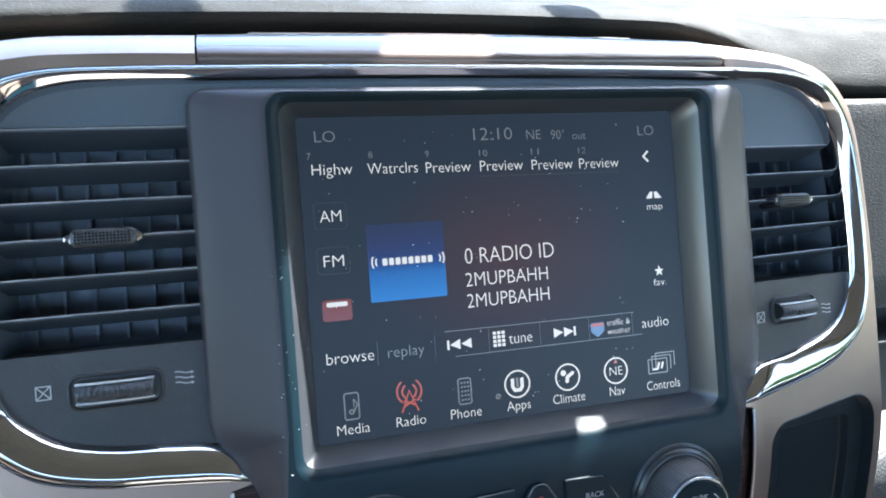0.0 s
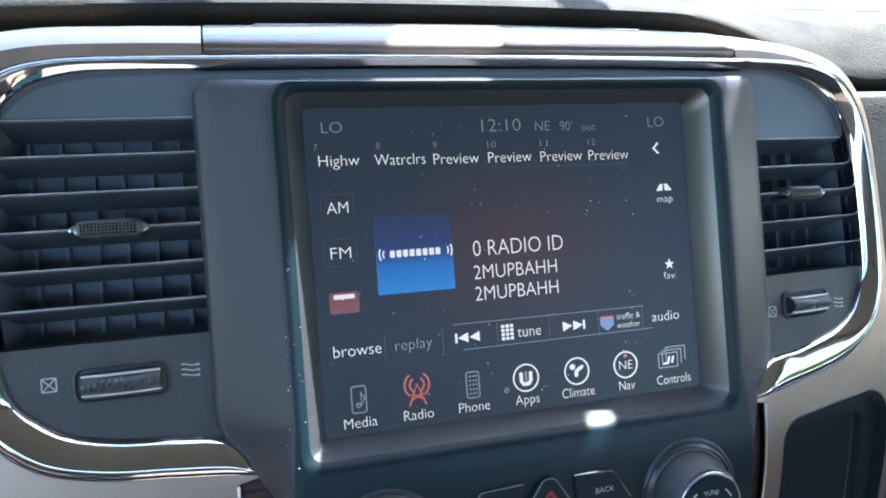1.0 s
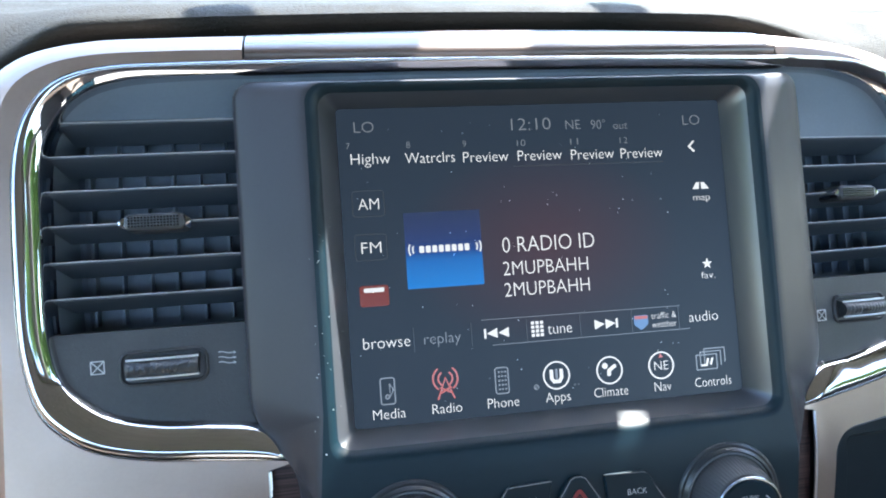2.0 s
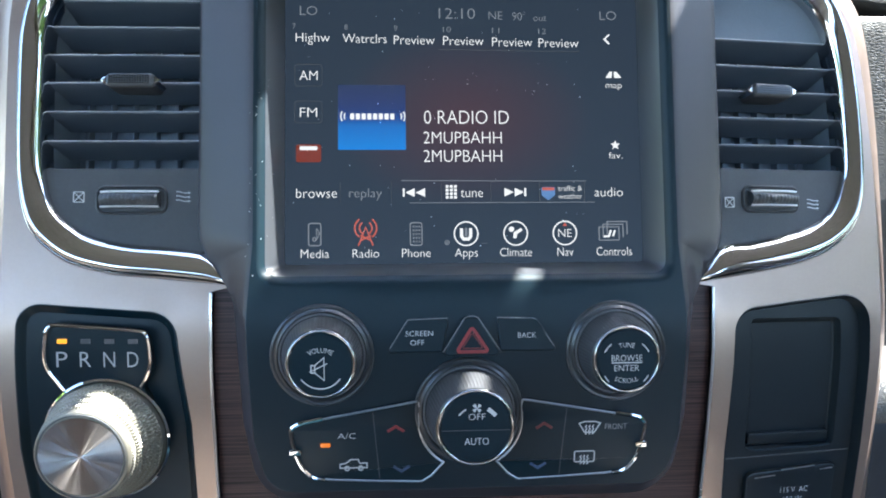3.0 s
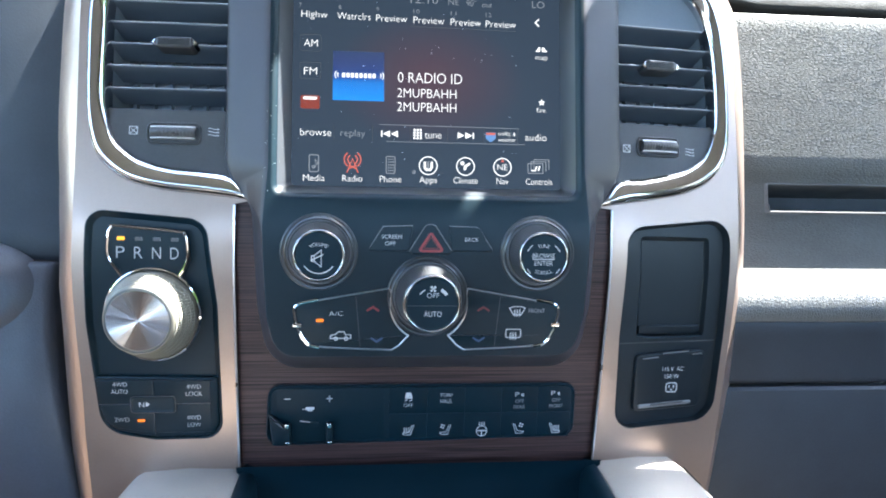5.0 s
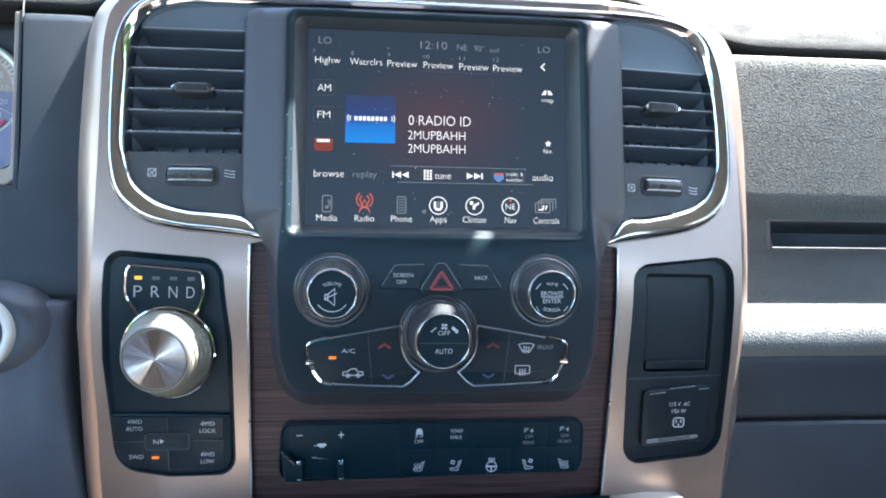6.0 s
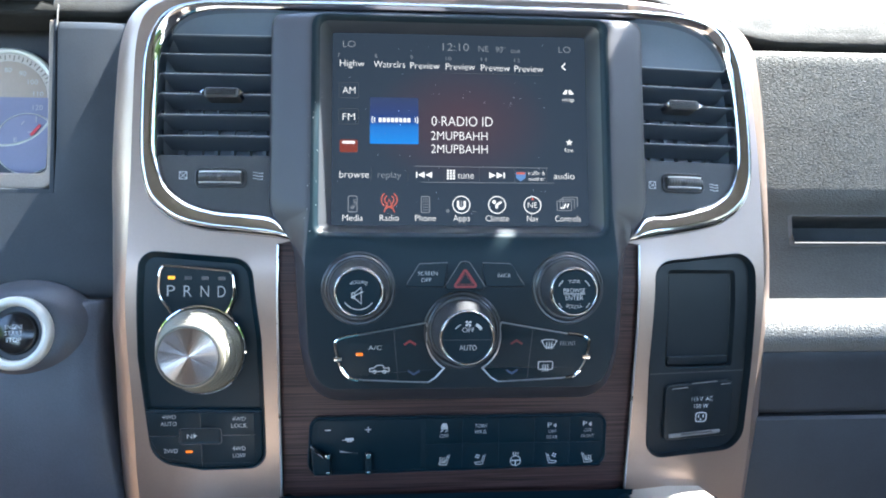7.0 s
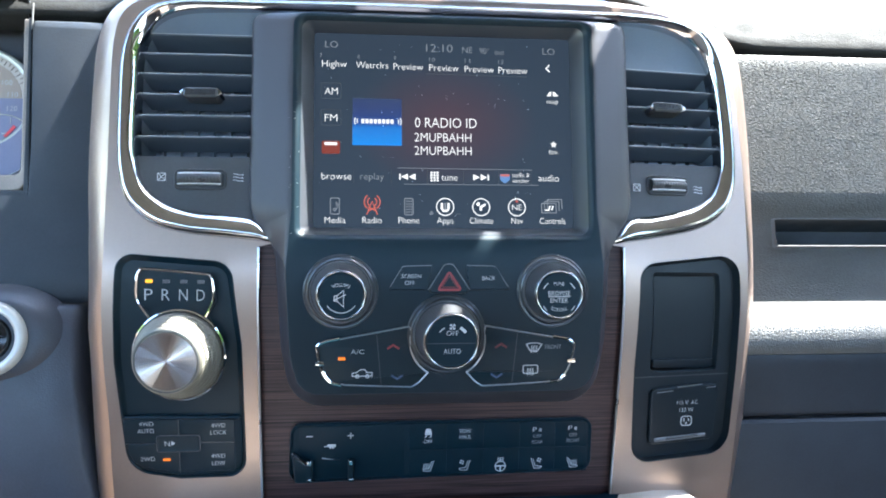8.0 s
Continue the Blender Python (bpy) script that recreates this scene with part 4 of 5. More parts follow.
# ---- shifter ----
def shifter():
    """Rotary gear selector on its black plate, with the drive mode keys below."""
    t = thing("rotary_shifter", "silver rotary gear shifter on a glossy black panel", "gear shifter", (-170, 0, -227))
    part("plate", sliced(plate(SHIFT_OUTLINE, -0.0004, 0.012, 0.8, dish=(3.2, 0.0035))), BEZEL, t)
    o = rounded([(-194.5, -91.5, 5), (-149, -95.5, 5), (-146.5, -112, 3), (-151.5, -121, 3), (-146, -132, 4), (-190, -132, 4), (-187.5, -119.5, 3), (-195, -110, 3)], 5)
    f = -0.0022
    plaque = part("gear_plaque", plate(o, f, 0.006, 1.0), BEZEL, t)
    line = [(-186.5, -122.5), (-189, -119), (-194.2, -110), (-194.2, -97), (-192.5, -92.8), (-189, -92), (-153, -95.2), (-149.6, -96.6), (-148.2, -100), (-147.4, -110), (-149.5, -117), (-152.5, -122)]
    part("plaque_edge", tube([(p.x * 0.001, f - 0.0004, p.y * 0.001) for p in curve_through(line, 60)], 0.0009), CHROME, plaque, "thin chrome outline")
    for x, z, c in ((-187, -107.8, "P"), (-176.5, -108, "R"), (-165.8, -108.2, "N"), (-155.2, -108.4, "D")):
        lettering(c, x, z, 7.4, 5.0 if c != "N" else 5.2, f - 0.0003, SHIFT_INK, plaque)
        part("gear_light", plate(rect(x - 2.2, x + 2.2, z + 7.2, z + 9.4, 0.3), f - 0.0003, f + 0.001, 0.2), AMBER if c == "P" else UNLIT, plaque, "lit amber indicator" if c == "P" else "")
    x, z = -170.3, -148.8
    def leaning(bm):
        for v in bm.verts:
            v.co.x += 0.05 * (v.co.y + 0.0287)
            v.co.z += 0.11 * (v.co.y + 0.0287)
        return bm

    rim = [(28.2, -0.002), (28.9, -0.0034), (28.0, -0.0042), (27.0, -0.0034), (26.6, 0.0)]
    bm = sheet([[((x + r * math.cos(2 * math.pi * i / 96)) * 0.001, y, (z + r * math.sin(2 * math.pi * i / 96)) * 0.001) for i in range(96)] for r, y in rim], closed=True)
    part("base_ring", leaning(bm), CHROME, t, "polished chrome base ring", angle=70)
    k = part("shift_knob", leaning(revolve([(18.6, -0.0287), (19.4, -0.0286), (20.0, -0.0280), (20.4, -0.0268), (20.5, -0.0258), (20.4, -0.0250), (26.2, -0.0065), (26.6, -0.0055), (26.6, 0.0)], x, z, 110)), KNOB_METAL, t, "silver knurled knob", angle=50)
    part("knurling", leaning(knurled(x, z, -0.0256, -0.0062, 20.3, 26.4, 90, 9, 0.85)), KNOB_METAL, k, "diamond knurled grip", angle=5)
    part("groove", tube([((x + 18.6 * math.cos(a)) * 0.001, -0.0287, (z + 18.6 * math.sin(a)) * 0.001) for a in [2 * math.pi * i / 90 for i in range(90)]], 0.0004, closed=True), CAVITY, k)
    cap = revolve([(18.1, -0.0289), (18.2, -0.0285), (18.2, -0.027)], 0, 0, 96)
    for v in cap.verts:
        v.co.y += 0.0289
    ob = part("knob_cap", cap, SPUN, k, "spun aluminum cap", flat=True)
    at = warp(Vector((x * 0.001, -0.0289, z * 0.001)))
    ob.data.transform(Matrix.Translation(ORIGIN[ob]))
    tilt = Matrix.Rotation(math.atan2(bend(-0.157) - bend(-0.137), 0.02), 4, "X")
    ob.matrix_local = Matrix.Translation(at - ORIGIN[ob]) @ tilt
    return t


UNLIT = material("unlit_indicator", (0.07, 0.07, 0.075), 0.5)
SHIFT_INK = material("printed_light_grey_ink", (0.33, 0.33, 0.33), 0.5, vary=0.08)
KNOB_METAL = material("satin_knob_metal", (0.175, 0.165, 0.135), 0.5, metal=0.6, vary=0.03)


KEY_EDGE = material("grey_key_edge", (0.045, 0.048, 0.053), 0.35)


def drive_mode_keys():
    t = thing("drive_mode_switch", "black four-wheel drive mode switch with white lettering", "switch panel", (-170, 0, -227))
    o = rounded([(-209.2, -184, 2), (-131.8, -185.6, 2), (-131.8, -224.8, 11), (-172, -225.4, 0), (-203.5, -219.5, 16)], 8)
    part("body", plate(o, -0.0002, 0.008, 2.4), BEZEL, t)
    f = -0.0005
    for name, x0, x1, z0, z1 in (("auto_key", -206, -172.5, -202.8, -187.5), ("lock_key", -171.7, -137, -202.8, -188), ("low_key", -171.7, -137, -222, -203.3)):
        part(name, plate(rect(x0, x1, z0, z1, 0.8), f, 0.002, 0.3), BEZEL, t)
    part("rear_drive_key", plate(rounded([(-205.5, -203.3, 2), (-172.3, -203.3, 2), (-172.3, -222.5, 2), (-200.5, -217.5, 12)], 6), f, 0.002, 0.5), BEZEL, t)
    part("neutral_key", plate(rect(-186.5, -158.5, -209, -197.6, 2.4), f - 0.0006, 0.002, 0.8, dish=(1.2, 0.0004)), BEZEL, t)
    y = f - 0.0004
    part("key_edge", stroke([rect(-186.2, -158.8, -208.7, -197.9, 2.3)], 0.3, f - 0.0006, close=True), KEY_EDGE, t)
    part("key_edge", stroke([[(-206, -203.0), (-187, -203.0)], [(-158, -203.0), (-137, -203.0)], [(-172.1, -187.5), (-172.1, -197.2)], [(-172.1, -209.4), (-172.1, -223)]], 0.3, f - 0.0002), KEY_EDGE, t)
    for body, x, z, w in (("4WD", -192, -190, 9.6), ("AUTO", -192.5, -194.6, 11), ("4WD", -147, -191.8, 9.6), ("LOCK", -147, -196.4, 11), ("2WD", -192, -213, 9.8), ("4WD", -147.6, -212, 9.4), ("LOW", -147.6, -216.8, 9)):
        lettering(body, x, z, 2.8, w * 0.92, y, INK, t)
    lettering("N", -179.4, -203.2, 3.2, 3.2, y - 0.0001, INK, t)
    part("arrow_mark", filled([[(-176.8, -204.6), (-176.8, -201.6), (-174.6, -203.1)]], y - 0.0001), INK, t)
    part("telltale", plate(rect(-182.6, -178, -214.6, -212.9, 0.3), y, 0.0, 0.2), ORANGE, t, "lit orange indicator")
    return t


# ---- pocket and power outlet ----
OUTLET_BLACK = material("satin_black_outlet_plastic", (0.0062, 0.0105, 0.0140), 0.42, spec=0.3, vary=0.12, grain=0.08, grain_size=0.0006)


def outlet_panel():
    t = thing("outlet_panel", "black panel with an empty pocket and a covered household outlet", "outlet panel", (168, 0, -227))
    o = POCKET_OUTLINE
    pocket = rect(143.4, 194.6, -161.6, -94, 3)
    rim = [inset(o, i) for i in (0, 0.3, 1.0, 2.8)]
    bm = loops([[(x, y, z) for x, z in r] for r, y in zip(rim, (0.004, 0.0002, -0.0004, 0.006))], cap=False)
    part("rim", sliced(bm), OUTLET_BLACK, t)
    part("face", sliced(holed(inset(o, 2.6), [pocket], 0.0059)), OUTLET_BLACK, t)
    part("pocket", sliced(loops([[(x, y, z) for x, z in r] for r, y in ((inset(pocket, 2.4), 0.0105), (inset(pocket, 1.6), 0.0098), (inset(pocket, 0), 0.0058))])), OUTLET_BLACK, t, "shallow storage pocket")
    part("pocket_lip", tube([(x * 0.001, 0.0056, z * 0.001) for x, z in ((145.5, -161.2), (150.8, -162.2), (183.2, -161.8), (191.8, -161.0))], 0.0006), BEZEL, t)
    part("pocket_ledge", plate(rect(146.0, 192.2, -159.8, -153.8, 0.8), 0.0078, 0.011, 0.6), OUTLET_BLACK, t)
    part("panel_seam", stroke([[(130.5, -166), (204, -164.5)]], 0.7, 0.0055), CAVITY, t)
    d = part("outlet_door", plate(rounded([(144.0, -174, 4), (195.9, -170.5, 4), (194.8, -211, 4), (144.5, -213.5, 4)], 6), 0.0026, 0.007, 0.9), OUTLET_BLACK, t, "closed outlet cover")
    y = 0.0023
    lettering("115 V  AC", 172.3, -184, 3.0, 16, y, INK, d)
    lettering("150 W", 171.9, -189.2, 3.0, 10.7, y, INK, d)
    part("socket_icon", stroke([rounded([(168.3, -194, 1.8), (176.4, -194, 1.8), (176.4, -200.4, 1.8), (168.3, -200.4, 1.8)], 5)], 0.6, y, close=True), INK, d)
    part("socket_icon", filled([rect(170.2, 170.9, -197.6, -195.4, 0.1), rect(173.7, 174.4, -197.6, -195.4, 0.1), ring(172.3, -198.8, 0.6, 10)], y), INK, d)
    part("finger_slot", plate(rounded([(148.2, -211.6, 1.2), (188.4, -209, 1.2), (188.4, -206.4, 1.2), (148.2, -208.6, 1.2)], 4), 0.0018, 0.006, 0.7), FINGER_GREY, d, "grey finger pull")
    part("finger_slot", plate(rounded([(157.3, -210, 0.4), (182.0, -208.4, 0.4), (182.0, -207, 0.4), (157.3, -208.4, 0.4)], 3), 0.0015, 0.004, 0.3), CAVITY, d)
    part("hinge_line", stroke([[(148.8, -176.6), (160.6, -175.6)], [(163.8, -173), (183.1, -171.6)], [(186.3, -174), (193.8, -173.4)]], 0.6, 0.0025), DULL_CHROME, d)
    return t


FINGER_GREY = material("satin_grey_plastic", (0.13, 0.13, 0.135), 0.4)


# ---- switch strip ----
def switch_strip():
    t = thing("switch_strip", "black strip of seat heater, towing and parking switches", "switch panel", (0, 0, -234))
    o = rounded([(-101, -191.8, 8), (101.5, -191.8, 8), (102, -229, 8), (-103.5, -232.5, 9)], 7)
    part("body", sliced(plate(o, 0.0, 0.02, 0.9, dish=(1.4, 0.0016))), PANEL, t)
    f, y = 0.00135, 0.0010
    for name, x0, x1 in (("traction_key", -23, 1.9), ("tow_haul_key", 2.1, 26.9), ("blank_key", 27.1, 51.7), ("rear_parking_key", 51.9, 76.2), ("front_parking_key", 76.4, 99)):
        part(name, plate(rect(x0, x1, -211.8, -194.2, 0.5), f, 0.004, 0.08), PANEL, t)
    for name, x0, x1 in (("seat_heater_key", -23, 1.9), ("seat_fan_key", 2.1, 26.9), ("wheel_heater_key", 27.1, 51.7), ("seat_fan_key", 51.9, 76.2), ("seat_heater_key", 76.4, 99)):
        part(name, plate(rect(x0, x1, -229.4, -212.0, 0.5), f, 0.004, 0.1), PANEL, t)
    part("brake_controller", plate(rect(-96, -26, -229.6, -194.4, 1.6), f + 0.0002, 0.004, 0.3), PANEL, t)
    for body, x, z, h, w in (("OFF", -10.6, -206.2, 2.5, 6), ("TOW/", 14.6, -199.6, 2.7, 8.4), ("HAUL", 14.6, -203.6, 2.7, 8), ("P", 62, -199.6, 3.2, 2.6), ("P", 86.6, -199, 3.2, 2.6)):
        lettering(body, x, z, h, w, y, INK, t)
    for body, x, z, w in (("OFF", 64, -204.2, 5.6), ("REAR", 64, -208.2, 7.6), ("OFF", 88.8, -203.8, 5.6), ("FRONT", 88.8, -207.8, 9)):
        lettering(body, x, z, 2.4, w, y, GREY_INK, t)
    for x, z in ((64.4, -200), (89, -199.4)):
        part("sensor_mark", stroke([arc(x, z, r, -40, 40, 6) for r in (0.6, 1.3, 2.0)], 0.4, y), INK, t)
    part("traction_icon", filled([rounded([(-12.8, -200.4, 0.3), (-8, -200.4, 0.3), (-9, -197.6, 0.5), (-11.8, -197.6, 0.5)], 3), rect(-12.8, -8, -201.6, -200.6, 0.3)], y), INK, t)
    part("traction_icon", stroke([[(-12.2 + 0.8 * math.sin(k * 1.3), -201.9 - 0.45 * k) for k in range(5)], [(-9 + 0.8 * math.sin(k * 1.3), -201.9 - 0.45 * k) for k in range(5)]], 0.4, y), INK, t)
    part("minus_mark", stroke([[(-91, -201), (-87, -201)]], 0.6, y), INK, t)
    part("plus_mark", stroke([[(-64, -201), (-60, -201)], [(-62, -203), (-62, -199)]], 0.6, y), INK, t)
    part("trailer_icon", filled([rect(-77.4, -71.8, -208.4, -206.6, 0.3), rect(-79.6, -77.4, -208.2, -207.8, 0.1), ring(-75.4, -208.8, 0.7, 10), ring(-73.7, -208.8, 0.7, 10)], y), INK, t)
    part("ramp_mark", filled([[(-81, -215.4), (-69.4, -217.4), (-69.4, -217), (-81, -216.4)]], y), SHIFT_INK, t)
    for x in (-89, -62):
        shape = [(x - 11.5, -210.5, 1), (x - 2.6, -218.2, 0.8), (x + 2, -217, 1), (x + 2, -231.5, 1.2), (x - 9.5, -231.5, 2)] if x < -70 else [(x - 2, -216.5, 1), (x + 2, -217, 1), (x + 2, -231.5, 1.2), (x - 2, -231.5, 1.2)]
        lever = part("brake_lever", plate(rounded(shape, 4), -0.005, 0.01, 1.1), BEZEL, t)
        if x < -70:
            part("lever_ridge", tube([((x - 11.2) * 0.001, -0.0036, -0.2112), ((x - 2.8) * 0.001, -0.0052, -0.2188)], 0.0005), FINGER_GREY, lever)
        part("lever_edge", plate(rect(x - 1.2, x + 1.6, -219.8, -216.4, 0.8), -0.0072, -0.004, 0.6), CHROME, lever, "chrome lever tip")
        part("lever_edge", plate(rect(x - 1.2, x + 1.6, -230.5, -228.5, 0.8), -0.0066, -0.004, 0.6), CHROME, lever, "chrome lever tip")
    # seats, fans and wheel in outline
    for x, s, fan in ((-10.4, 1, False), (14.4, 1, True), (64, -1, True), (89, -1, False)):
        z = -223
        part("seat_icon", stroke([[(x - s * 3.8, z - 2.4), (x - s * 2.6, z - 3.6), (x + s * 1.6, z - 3.6), (x + s * 3.8, z + 3.4)], [(x - s * 3.8, z - 2.4), (x + s * 0.8, z - 1.8), (x + s * 2.6, z + 3)]], 0.42, y), INK, t)
        if fan:
            part("seat_icon", filled([ring(x - s * 1.8 + 1.1 * math.cos(a), z + 2.0 + 1.1 * math.sin(a), 0.6, 8) for a in (0.4, 2.0, 3.5, 5.1)], y), INK, t)
        else:
            part("seat_icon", stroke([[(x - s * 2.6 + 1.5 * s * i + 0.3 * (-1) ** j, z + 1.6 - 1.0 * j) for j in range(5)] for i in range(3)], 0.38, y - 0.0001), INK, t)
    part("steering_icon", stroke([ring(39, -224.6, 3.5, 24)], 0.5, y, close=True), INK, t)
    part("steering_icon", stroke([[(35.6, -224.4), (42.4, -224.4)], [(39, -224.4), (39, -228)]], 0.8, y), INK, t)
    part("steering_icon", stroke([[(37.4 + 1.6 * i + 0.3 * (-1) ** j, -220.8 + 0.8 * j) for j in range(4)] for i in range(3)], 0.45, y), INK, t)
    return t


# ---- dashboard either side of the stack ----
def smooth(a, b, x):
    s = min(1.0, max(0.0, (x - a) / (b - a)))
    return s * s * (3 - 2 * s)


def dash_pad():
    """Leather-wrapped upper pad that rises over the stack and runs level to the windscreen."""
    t = thing("dashboard_top", "black grained leather dashboard top with stitched seams in sunlight", "dashboard", (0, 60, 110), kind="structure")
    xs = [-0.76 + 0.01 * i for i in range(153)]
    rows = []
    for x in xs:
        s = smooth(0.11, 0.27, x) if x > 0 else smooth(0.195, 0.25, -x)
        zl = 0.1140 + (0.0045 * (1 - (x / 0.2) ** 2) if abs(x) < 0.2 else 0) + s * ((0.0875 if x > 0 else 0.0995) - 0.1140)
        yl = 0.038 + s * 0.022
        prof = [(yl + 0.03, zl - 0.002), (yl + 0.004, zl - 0.001), (yl + 0.0005, zl + 0.0008)]
        prof += [(yl + u * (0.106 - yl), zl + 0.003 + v * (0.1445 - zl)) for u, v in ((0, 0), (0.06, 0.13), (0.15, 0.29), (0.28, 0.48), (0.45, 0.67), (0.65, 0.83), (0.85, 0.95), (1, 1))]
        prof += [(0.109, 0.1467), (0.112, 0.1488), (0.13, 0.158), (0.16, 0.174), (0.25, 0.216), (0.40, 0.276), (0.62, 0.352), (0.66, 0.30)]
        rows.append([(x, y, z) for y, z in prof])
    part("pad", sheet(rows), PAD, t, angle=60, flat=True)
    bm = bmesh.new()
    for i in range(240):
        x = -0.02 + 0.0032 * i
        stroke([[(x * 1000, 0), (x * 1000 + 2.2, 0.25)]], 0.7, 0, 0.0004, bm)
    for v in bm.verts:
        v.co = (v.co.x, 0.1055 + v.co.z, 0.1472 + v.co.z * 0.4 + 0.0005 - v.co.y)
    part("stitching", bm, THREAD, t, "row of grey stitches", flat=True)
    part("seam", sheet([[(-0.76, y, z), (0.76, y, z)] for y, z in ((0.1088, 0.1468), (0.1092, 0.1476), (0.1108, 0.1486), (0.1112, 0.1480))]), CAVITY, t, "dark sewn seam", flat=True)
    return t


THREAD = material("grey_thread", (0.07, 0.07, 0.068), 0.8)


def gap_filler():
    """Dark recess behind the arch of the trim."""
    t = thing("dash_recess", "dark recess between the dashboard top and the trim arch", "trim", (0, 50, 60), kind="structure")
    bm = sheet([[(x, 0.045, z) for z in (-0.30, 0.10)] for x in (-0.245, 0.2)])
    bm = sheet([[(x, y, z - d) for y, z in ((0.028, 0.103), (0.045, 0.111), (0.08, 0.122))] for x, d in ((-0.195, 0.012), (-0.17, 0.004), (-0.1, 0.0), (0.1, 0.0), (0.135, 0.004), (0.16, 0.012))], bm)
    for v in bm.verts:
        v.co.y += 0.03 if abs(v.co.y - 0.045) < 1e-6 else 0
    part("backing", bm, CAVITY, t, flat=True)
    return t


def passenger_dash():
    """Passenger's side: leather panel with a slot, a sunlit ledge and the glove box below."""
    t = thing("passenger_dashboard", "grained black leather passenger dashboard with slot and sunlit ledge", "dashboard", (400, 60, -250), kind="structure")
    prof = [(0.085, 0.0825), (0.060, 0.0822), (0.0562, 0.0808)]
    y = 0.0554
    for k in range(15):
        z = 0.077 - 0.008 * k
        prof.append((y, z))
        y += 0.008 * (0.054 + 0.004 * k / 14)
    prof += [(0.0637, -0.0405), (0.0665, -0.0488), (0.0665, -0.0695), (0.0670, -0.085), (0.0676, -0.108), (0.0665, -0.1132)]
    cols = [0.212, 0.267, 0.62, 0.76]
    bm = bmesh.new()
    grid = [[bm.verts.new((x, y, z)) for y, z in prof] for x in cols]
    for i in range(3):
        for j in range(len(prof) - 1):
            if not (i == 1 and j == 19):
                bm.faces.new((grid[i][j], grid[i + 1][j], grid[i + 1][j + 1], grid[i][j + 1]))
    part("upper_panel", bm, LEATHER, t, angle=60, flat=True)
    slot = loops([[(x, y, z) for x, z in r] for r, y in ((rect(270, 617, -66, -52, 2), 0.115), (rect(267, 620, -69.5, -48.8, 1.5), 0.068), (rect(266.5, 620.5, -70, -48.3, 1.5), 0.0655), (rect(264, 623, -72, -46.5, 2.5), 0.0665))])
    part("slot", slot, CAVITY, t, "open slot", flat=True)
    part("slot_lip", tube([(0.2665, 0.0655, -0.064), (0.267, 0.0645, -0.0698), (0.62, 0.0645, -0.0698)], 0.0009), BLACK, t, "rounded lower lip of the slot", flat=True)
    ledge = [(0.0665, -0.1132), (0.055, -0.1162), (0.046, -0.1195), (0.0395, -0.1232), (0.0356, -0.1270), (0.0335, -0.1312), (0.0322, -0.136), (0.0317, -0.141), (0.0324, -0.147), (0.0352, -0.152)]
    part("ledge", sheet([[(x, y, z) for y, z in ledge] for x in cols]), LEDGE, t, angle=60, flat=True)
    # Same vinyl as the ledge, given darker plastic to stand in for shade.
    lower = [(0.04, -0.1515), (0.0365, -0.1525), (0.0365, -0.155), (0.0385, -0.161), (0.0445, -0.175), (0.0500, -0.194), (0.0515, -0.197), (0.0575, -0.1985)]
    part("lower_panel", sheet([[(x, y, z) for y, z in lower] for x in cols]), DASH, t, "face below the ledge, its shade put into a darker plastic", angle=60, flat=True)
    return t


LEDGE = material("charcoal_grained_vinyl", (0.06, 0.06, 0.057), 0.38, grain=0.5, grain_size=0.0019, pebbles=True)


def glove_box():
    t = thing("glove_box", "charcoal plastic glove box door below the ledge", "glove box", (400, 50, -420))
    prof = [(0.060, -0.1992), (0.0515, -0.2005), (0.0500, -0.203), (0.054, -0.23), (0.066, -0.28), (0.088, -0.34), (0.13, -0.44), (0.2, -0.5)]
    part("door", sheet([[(x, y, z) for y, z in prof[2:]] for x in (0.18, 0.45, 0.76)]), DASH, t, angle=50, flat=True)
    part("upper_edge", sheet([[(x + (0.004 if j < 2 and x < 0.3 else 0), y, z) for j, (y, z) in enumerate(prof[:3])] for x in (0.18, 0.45, 0.76)]), DASH, t, angle=50, flat=True)
    return t


